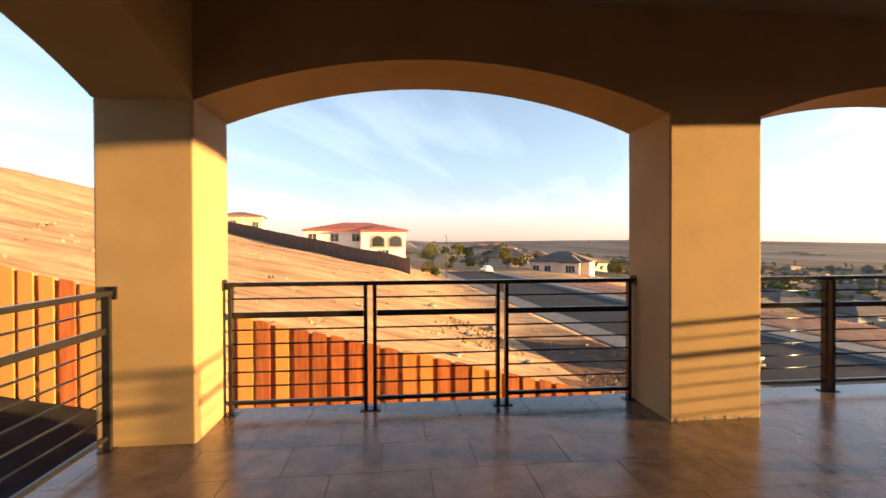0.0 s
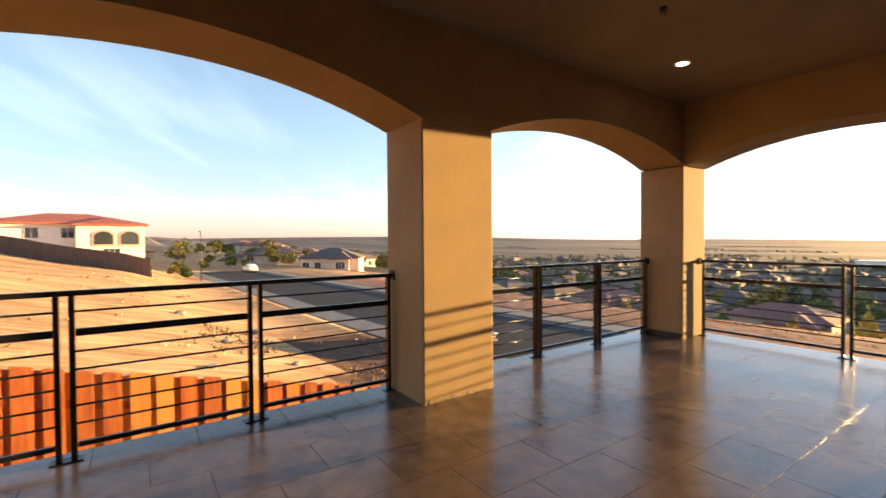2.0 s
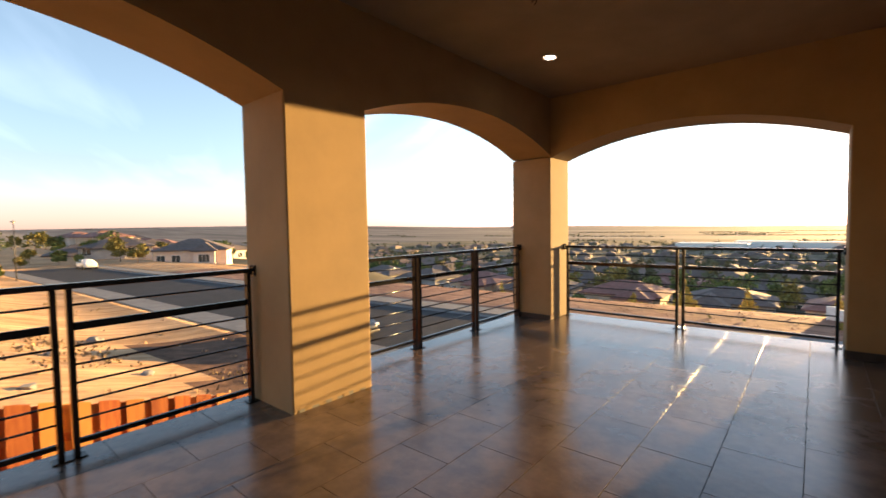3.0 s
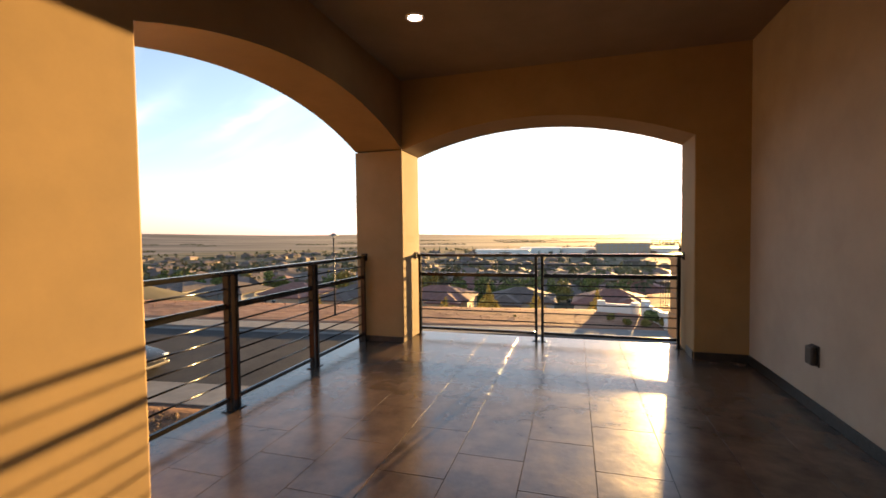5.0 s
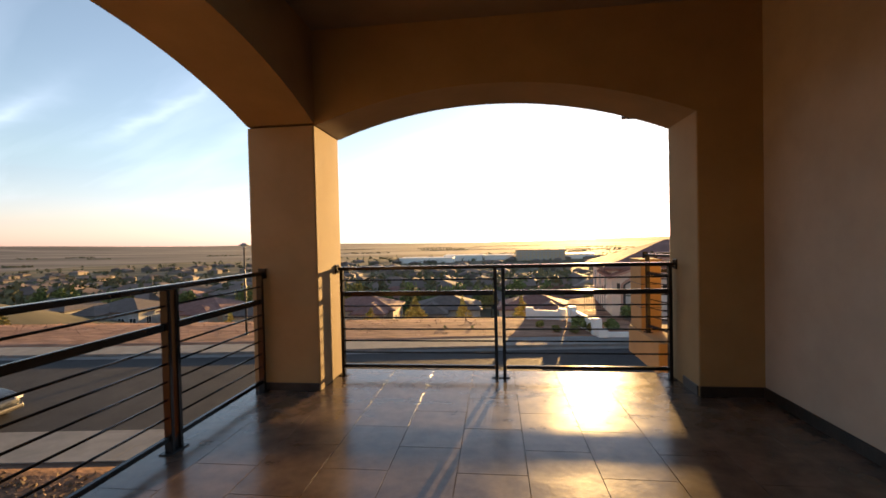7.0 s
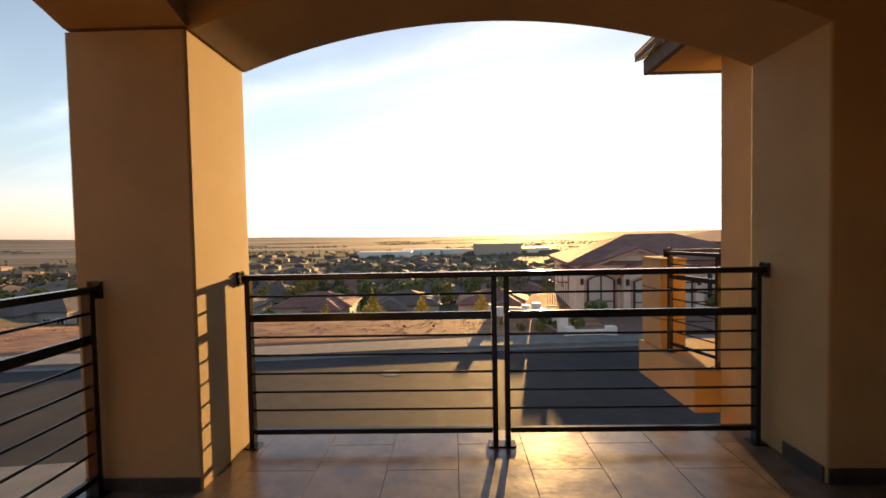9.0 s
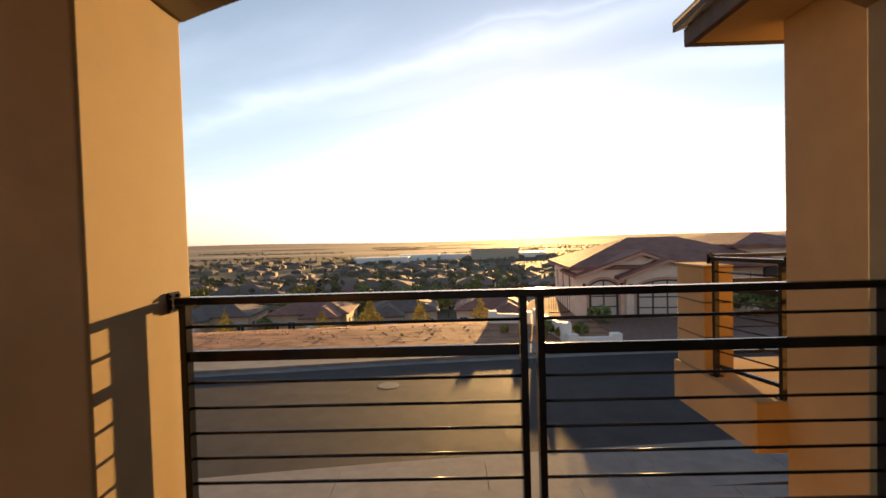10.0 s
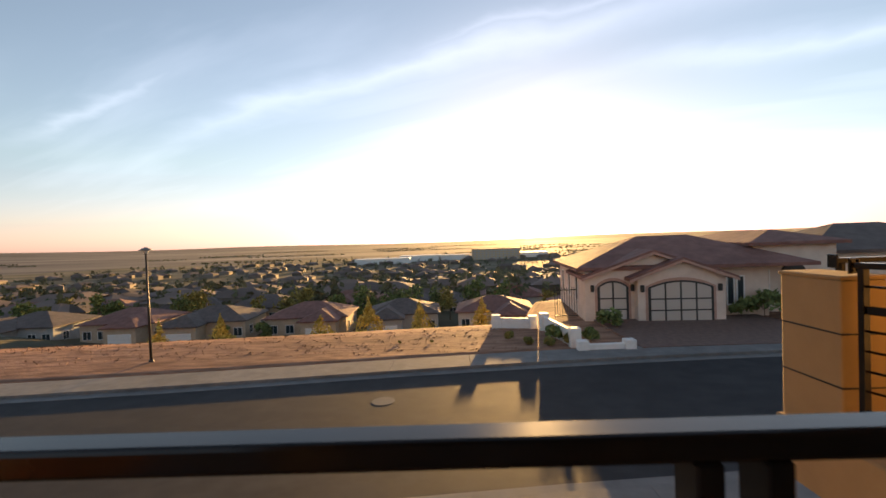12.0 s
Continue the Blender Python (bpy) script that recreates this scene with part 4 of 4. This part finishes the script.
for u0, u1, zc, ze, y0, nm in ((0.1, 7.5, 3.95, 2.72, -0.02, "upper_gable"), (2.6, 7.7, 3.52, 2.62, -0.62, "lower_gable")):
    c = (u0 + u1) / 2
    bm = bmesh.new()
    prism(bm, [(u0 + 0.15, ze - 0.1), (u1 - 0.15, ze - 0.1), (c, zc - 0.1)], y0, y0 + 1.5, "y")
    part(nm, bm, M_PEACH, hr)
    bm = bmesh.new()
    prism(bm, [(u0 - 0.35, ze - 0.22), (c, zc), (u1 + 0.35, ze - 0.22), (u1 + 0.35, ze - 0.04), (c, zc + 0.18), (u0 - 0.35, ze - 0.04)], y0 - 0.35, 5.0, "y")
    part(nm + "_roof", bm, M_ROOF_BRN, hr)
    for s in (-1, 1):
        bm = bmesh.new()
        e = u0 - 0.35 if s < 0 else u1 + 0.35
        prism(bm, [(e, ze - 0.30), (c, zc - 0.09), (c, zc + 0.05), (e, ze - 0.16)], y0 - 0.40, y0 - 0.35, "y")
        part("verge_trim", bm, M_TRIM, hr)
arched_garage(hr, 0.7, 2.45, 0.0, 2)
arched_garage(hr, 3.35, 6.85, -0.6, 4)
for u, y in ((0.4, 0), (2.66, 0), (3.02, -0.6), (7.18, -0.6)):
    part("wall_lantern", bbox(u - 0.09, u + 0.09, y - 0.2, y, 1.75, 2.15, 0.03, 2), M_IRON, hr)
for u in (7.95, 8.5, 9.05):
    window(hr, u, 0.9, 0.75, 0.32, 1.6, "-y", 0)
window(hr, 11.1, 2.2, 0.75, 0.5, 1.75, "-y", 0)
bm = bmesh.new()
prism(bm, arch_outline(12.1, 13.4, 0, 2.6, 3.0), 2.1, 2.25, "y")
part("entry_arch", bm, M_IRON, hr, "dark arched entry")
for y in (2.4, 5.0, 7.6):
    window(hr, 0.0, y, 1.0, 0.7, 1.5, "-x", 0)
side_gate = thing("metal_gate", None, None, "dark iron bar gate beside the peach house", "gate", m=pose(8.1, 35.4, -3.86))
for k in range(10):
    part("bar", bbox(k * 0.15, k * 0.15 + 0.03, -0.015, 0.015, -0.2, 1.9), M_IRON, side_gate)
part("rail", bbox(0, 1.4, -0.02, 0.02, 1.7, 1.76), M_IRON, side_gate)
part("rail", bbox(0, 1.4, -0.02, 0.02, 0.1, 0.16), M_IRON, side_gate)
suburb_house(42, 45, -4.2, -10, 16, 12, 3.6, 1.5, M_TAN, M_ROOF_GRY, "tan stucco house with a tall grey hipped roof", garage=False)
bm = bmesh.new()
box(bm, 10.0, 19.5, 27.2, 33.95, -4.3, -3.74)
thing("driveway", bm, M_PAVER, "reddish brown paver driveway", "driveway", kind="structure")


def low_wall(p, q, h, label):
    p, q = Vector((*p, 0)), Vector((*q, 0))
    w = thing("garden_wall", None, None, label, "wall", group="white garden walls")
    n = max(1, int((q - p).length / 0.4))
    d = (q - p) / n
    o = Vector((-d.y, d.x, 0)).normalized() * 0.11
    zz = max(ground_z(p.x, p.y), ground_z(q.x, q.y))
    bm = bmesh.new()
    vq = [bm.verts.new(c + s * o + Vector((0, 0, z))) for z in (zz - 1.2, zz + h) for c in (p, q) for s in (-1, 1)]
    for f in ((0, 1, 3, 2), (4, 6, 7, 5), (0, 2, 6, 4), (1, 5, 7, 3), (0, 4, 5, 1), (2, 3, 7, 6)):
        bm.faces.new([vq[i] for i in f])
    bmesh.ops.bevel(bm, geom=bm.edges[:], offset=0.02, segments=1, affect="EDGES")
    part("wall", bm, M_WPAINT, w)
    for c in (p, q):
        part("pillar", bbox(c.x - 0.24, c.x + 0.24, c.y - 0.24, c.y + 0.24, zz - 1.2, zz + h + 0.16, 0.02), M_WPAINT, w)


low_wall((7.4, 27.25), (9.45, 27.25), 0.72, "low white stucco garden wall with square pillars")
low_wall((7.25, 27.9), (6.7, 32.0), 0.72, "low white stucco garden wall with square pillars")
low_wall((4.2, 33.2), (6.2, 32.6), 0.55, "low white stucco garden wall with square pillars")
for x, y, h, mt in ((7.0, 28.3, 0.5, M_LEAF_O), (8.3, 29.0, 0.6, M_LEAF_G), (6.2, 28.4, 0.32, M_LEAF_O), (5.3, 28.8, 0.28, M_LEAF_O), (10.2, 31.8, 1.0, M_LEAF_G), (19.3, 33.0, 1.5, M_LEAF_G), (20.8, 33.2, 1.3, M_LEAF_G),
                    (18.3, 33.4, 1.1, M_LEAF_G), (4.6, 30.2, 0.3, M_LEAF_O), (6.7, 29.4, 0.7, M_LEAF_G), (-0.95, 29.8, 0.13, M_LEAF_O), (0.65, 29.7, 0.12, M_LEAF_O)):
    tree("bush", x, y, ground_z(x, y), h, h * 0.65, mt, rnd, "ball", 360 if h > 0.2 else 70, "low green garden bush beside the driveway", "garden bushes", min(0.13, h * 0.4))

# ---- street furniture and vehicles ----


def street_lamp(x, y, h):
    z = ground_z(x, y)
    t = thing("street_lamp", None, None, "tall dark metal street lamp with a round flared head", "street lamp", m=pose(x, y, z))
    bm = bmesh.new()
    tube(bm, (0, 0, -0.3), (0, 0, h), 0.065, 12, 0.042)
    part("pole", bm, M_IRON, t)
    bm = bmesh.new()
    tube(bm, (0, 0, -0.05), (0, 0, 0.10), 0.12, 12, 0.10)
    part("base", bm, M_IRON, t)
    bm = bmesh.new()
    tube(bm, (0, 0, h), (0, 0, h + 0.10), 0.31, 20, 0.16)
    tube(bm, (0, 0, h + 0.10), (0, 0, h + 0.15), 0.16, 20, 0.05)
    part("head", bm, M_EDGE, t)
    bm = bmesh.new()
    tube(bm, (0, 0, h - 0.14), (0, 0, h), 0.07, 14, 0.13)
    part("lens", bm, M_LENS, t)


street_lamp(-12.0, 27.5, 5.05)
street_lamp(-64, 8.9, 6.5)


def car(x, y, turn, paint, label, z=ROAD_Z):
    t = thing("parked_car", None, None, label, "car", group="parked cars", m=pose(x, y, z, 0, 0, turn))
    # cross-sections along the length: x, half width, sill, belt, roof, roof half width
    secs = [(-2.25, 0.62, 0.42, 0.78, 0.80, 0.55), (-2.12, 0.80, 0.30, 0.92, 0.96, 0.62), (-1.75, 0.86, 0.25, 0.96, 1.12, 0.60), (-1.15, 0.88, 0.24, 0.96, 1.42, 0.60), (-0.45, 0.89, 0.24, 0.95, 1.48, 0.61),
            (0.25, 0.89, 0.24, 0.93, 1.44, 0.60), (0.95, 0.88, 0.24, 0.92, 0.99, 0.66), (1.55, 0.86, 0.26, 0.86, 0.88, 0.66), (2.0, 0.80, 0.30, 0.74, 0.77, 0.60), (2.22, 0.62, 0.36, 0.62, 0.64, 0.48)]
    bm = bmesh.new()
    rings = []
    for sx, hw, z0, zb, zr, rw in secs:
        pts = [(-hw * 0.9, z0), (-hw, z0 + 0.12), (-hw, zb - 0.15), (-hw * 0.96, zb), (-rw - 0.06, zr - 0.05), (-rw * 0.6, zr), (rw * 0.6, zr), (rw + 0.06, zr - 0.05), (hw * 0.96, zb), (hw, zb - 0.15), (hw, z0 + 0.12), (hw * 0.9, z0)]
        rings.append([bm.verts.new((sx, py, pz)) for py, pz in pts])
    for a, b in zip(rings, rings[1:]):
        for k in range(12):
            f = bm.faces.new((a[k], a[(k + 1) % 12], b[(k + 1) % 12], b[k]))
            f.smooth = True
    bm.faces.new(rings[0])
    bm.faces.new(rings[-1][::-1])
    part("body", bm, paint, t).modifiers.new("rounding", "SUBSURF").render_levels = 2
    # glass: panes laid just outside the greenhouse
    def pane(nm, corners):
        b2 = bmesh.new()
        v = [b2.verts.new(c) for c in corners]
        n = (v[1].co - v[0].co).cross(v[2].co - v[0].co).normalized() * 0.012
        if n.dot(v[0].co - Vector((0, 0, 0.7))) < 0:
            n = -n
        w = [b2.verts.new(c.co + n) for c in v]
        b2.faces.new(w)
        b2.faces.new(v[::-1])
        for k in range(len(v)):
            b2.faces.new((v[k], v[(k + 1) % len(v)], w[(k + 1) % len(v)], w[k]))
        part(nm, b2, M_GLASS, t)
    for s in (-1, 1):
        pane("side_window", [(-1.1, s * 0.85, 0.99), (-0.3, s * 0.855, 0.98), (-0.3, s * 0.69, 1.40), (-1.0, s * 0.685, 1.35)])
        pane("side_window", [(-0.22, s * 0.855, 0.98), (0.72, s * 0.85, 0.97), (0.25, s * 0.68, 1.36), (-0.22, s * 0.69, 1.40)])
        part("headlight", bbox(1.86, 2.14, min(s * 0.48, s * 0.76), max(s * 0.48, s * 0.76), 0.58, 0.70, 0.03, 2), M_LENS, t, "clear headlight")
        part("mirror", bbox(0.62, 0.74, min(s * 0.9, s * 1.05), max(s * 0.9, s * 1.05), 0.95, 1.08, 0.03, 2), paint, t)
    pane("windscreen", [(0.93, -0.62, 1.01), (0.93, 0.62, 1.01), (0.32, 0.55, 1.41), (0.32, -0.55, 1.41)])
    part("bumper", bbox(1.98, 2.27, -0.66, 0.66, 0.30, 0.45, 0.05, 2), M_DARKPL, t)
    for wx in (-1.38, 1.38):
        for s in (-1, 1):
            bm = bmesh.new()
            tube(bm, (wx, s * 0.70, 0.32), (wx, s * 0.905, 0.32), 0.32, 22)
            wheel = part("wheel", bm, M_RUBBER, t, "black tyre")
            bm = bmesh.new()
            tube(bm, (wx, s * 0.89, 0.32), (wx, s * 0.915, 0.32), 0.20, 16)
            part("rim", bm, M_RIM, wheel, "alloy rim")
    return t


car(-14.9, near(-14.9) + 1.05, 5, M_CARPAINT, "grey-blue parked sedan at the kerb")
car(-79, near(-79) + 7.7, 182, M_WPAINT, "white parked car at the far kerb")
car(-58, 72.6, 178, M_WPAINT, "white parked car on the lower street", -14.2)

# ---- ground cover and distance ----
srnd = random.Random(21)
bm = bmesh.new()
for _ in range(2600):
    x, y = srnd.uniform(-13, -4), srnd.uniform(8.5, 12.6)
    z, r = ground_z(x, y), 0.012 + 0.07 * srnd.random() ** 3
    c = Vector((x, y, z + r * 0.2))
    vq = [bm.verts.new(c + Vector((srnd.uniform(0.6, 1.2) * r * math.cos(k * 1.257), srnd.uniform(0.6, 1.2) * r * math.sin(k * 1.257), -0.1 * r))) for k in range(5)]
    tp = bm.verts.new(c + Vector((srnd.uniform(-0.3, 0.3) * r, srnd.uniform(-0.3, 0.3) * r, r * srnd.uniform(0.25, 0.6))))
    for k in range(5):
        bm.faces.new((vq[k], vq[(k + 1) % 5], tp))
thing("rubble", bm, M_DIRT, "loose brown clods and stones beside the pavement", "rubble", kind="stuff", recalc=False)
for nm, mt, count, area, hh, lab in (("dry_tufts", M_GRASS, 700, (-75, -3.6, -45, 13), 0.14, "short straw tufts on the slope"), ("verge_weeds", M_BRUSH, 420, (-13, -3.5, 8.0, 12.8), 0.10, "short dry weeds beside the pavement"), ("strip_tufts", M_STRIP, 900, (-55, 6, 27.5, 33), 0.075, "short straw tufts beside the street"),
                                     ("brush_patch", M_BRUSH, 60, (-21, -14, 3.2, 6.4), 0.13, "dark weed patch on the slope"), ("dark_brush", M_BRUSH, 70, (-60, -4, -30, 11), 0.2, "low dark weeds on the slope")):
    bm = bmesh.new()
    for _ in range(count):
        x, y = srnd.uniform(area[0], area[1]), srnd.uniform(area[2], area[3])
        if nm == "dry_tufts":
            x = area[1] - (area[1] - area[0]) * srnd.random() ** 2
        v = y - near(x)
        if -2 < v < ROAD_W + 1.9:
            continue
        z = ground_z(x, y) - 0.03
        for _k in range(4 if "brush" not in nm else 9):
            o = Vector((srnd.gauss(0, 0.12), srnd.gauss(0, 0.12), 0)) * (1 if "brush" not in nm else 2.2)
            a = srnd.uniform(0, math.pi)
            w = Vector((math.cos(a), math.sin(a), 0)) * 0.06
            up = Vector((srnd.gauss(0, 0.05), srnd.gauss(0, 0.05), hh * srnd.uniform(0.5, 1.2)))
            b = Vector((x, y, z)) + o
            bm.faces.new([bm.verts.new(b - w), bm.verts.new(b + w), bm.verts.new(b + up)])
    thing(nm, bm, mt, lab, "grass", kind="stuff", recalc=False)

bm = bmesh.new()
for _ in range(1000):
    d = 130 + 620 * srnd.random() ** 1.7
    a = radians(srnd.uniform(-78, 50))
    x, y = d * math.sin(a), d * math.cos(a)
    v = y - near(x)
    if v < 62 or (x < -45 and v < 90) or srnd.random() < 0.25 + 0.5 * noise.noise((x * 0.006, y * 0.006, 4)):
        continue
    z = ground_z(x, y)
    w, dd, h, r = srnd.uniform(5, 8), srnd.uniform(4, 6), srnd.uniform(2.6, 4), srnd.uniform(1.4, 2.2)
    m = pose(x, y, z, 0, 0, srnd.choice((0, 90)) + srnd.gauss(0, 12))
    b = [bm.verts.new(m @ Vector(p)) for p in ((-w, -dd, -1), (w, -dd, -1), (w, dd, -1), (-w, dd, -1), (-w, -dd, h), (w, -dd, h), (w, dd, h), (-w, dd, h))]
    for f in ((0, 1, 5, 4), (1, 2, 6, 5), (2, 3, 7, 6), (3, 0, 4, 7)):
        bm.faces.new([b[i] for i in f]).material_index = 0
    e = [bm.verts.new(m @ Vector(p)) for p in ((-w - 0.4, -dd - 0.4, h), (w + 0.4, -dd - 0.4, h), (w + 0.4, dd + 0.4, h), (-w - 0.4, dd + 0.4, h), (-w + dd, 0, h + r), (w - dd, 0, h + r))]
    for f in ((0, 1, 5, 4), (2, 3, 4, 5), (1, 2, 5), (3, 0, 4)):
        bm.faces.new([e[i] for i in f]).material_index = 1
thing("distant_town", bm, [M_WALLTOWN, M_ROOFTOWN], "distant low houses with brown and grey roofs", "town", kind="stuff", recalc=False)
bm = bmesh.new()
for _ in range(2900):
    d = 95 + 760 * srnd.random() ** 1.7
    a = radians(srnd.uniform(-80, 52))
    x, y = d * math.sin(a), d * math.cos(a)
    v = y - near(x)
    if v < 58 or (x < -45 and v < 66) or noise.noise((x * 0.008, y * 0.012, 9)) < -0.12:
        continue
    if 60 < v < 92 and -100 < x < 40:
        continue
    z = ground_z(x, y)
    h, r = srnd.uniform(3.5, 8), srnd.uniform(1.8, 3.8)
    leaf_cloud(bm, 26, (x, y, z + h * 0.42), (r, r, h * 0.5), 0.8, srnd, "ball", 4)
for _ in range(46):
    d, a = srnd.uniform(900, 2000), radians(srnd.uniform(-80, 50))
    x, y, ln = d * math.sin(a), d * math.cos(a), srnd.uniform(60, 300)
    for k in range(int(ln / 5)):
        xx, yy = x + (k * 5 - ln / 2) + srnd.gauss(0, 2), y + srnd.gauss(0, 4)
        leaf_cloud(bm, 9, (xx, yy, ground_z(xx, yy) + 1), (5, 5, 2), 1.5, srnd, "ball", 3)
thing("distant_trees", bm, [M_LEAF_HAZE], "distant trees among the houses, leaves greyed for haze", "trees", kind="stuff", recalc=False)
for x, y, w, d, h, mt, lab in ((-95, 640, 38, 18, 7, M_WPAINT, "long low white warehouse on the plain"), (-45, 690, 30, 20, 8, M_WPAINT, "white warehouse on the plain"), (5, 700, 34, 16, 7, M_WPAINT, "white warehouse on the plain"),
                              (66, 660, 34, 14, 15, M_TAN, "tan four-storey block on the plain"), (120, 700, 28, 16, 7, M_WPAINT, "white warehouse on the plain")):
    b = thing("distant_building", None, None, lab, "building", m=pose(x, y, ground_z(x, y)))
    part("wall", bbox(-w, w, -d, d, -3, h), mt, b)
    part("roof", bbox(-w - 0.6, w + 0.6, -d - 0.6, d + 0.6, h, h + 0.6), M_WPAINT if mt is M_WPAINT else M_ROOF_GRY, b)
    if h > 10:
        for r in range(4):
            for c in range(12):
                part("window", bbox(-w + 2 + c * 5.4, -w + 5.4 + c * 5.4, -d - 0.25, -d, 1.4 + r * 3.5, 3.2 + r * 3.5), M_GREY, b)

# ---- floor tiles, laid last ----
TX, TY, GAP = 0.40, 0.60, 0.004
shared = {}


def tile_mesh(w, d):
    key = (round(w, 3), round(d, 3))
    if key not in shared:
        shared[key] = mesh("tile", bbox(0, w, 0, d, -0.0115, 0.0, 0.0004), M_TILE)
    return shared[key]


x_lo, x_hi, y_lo, y_hi = XO - 0.06, XW - 0.002, YB0 - 0.06, YE1 + 0.06
for i in range(-6, 6):
    xa, xb = max(x_lo, 2.222 + i * TX), min(x_hi, 2.222 + (i + 1) * TX)
    if xb - xa < 0.03:
        continue
    for j in range(-2, 16):
        ya = 5.50 - 0.6 * 10 + j * TY + (0.3 if i % 2 else 0.0)
        yb = min(y_hi, ya + TY)
        ya = max(y_lo, ya)
        if yb - ya < 0.03:
            continue
        t = new("tile", tile_mesh(xb - xa - GAP, yb - ya - GAP))
        t.location = (xa + GAP / 2, ya + GAP / 2, 0.0)
        t.parent = floor
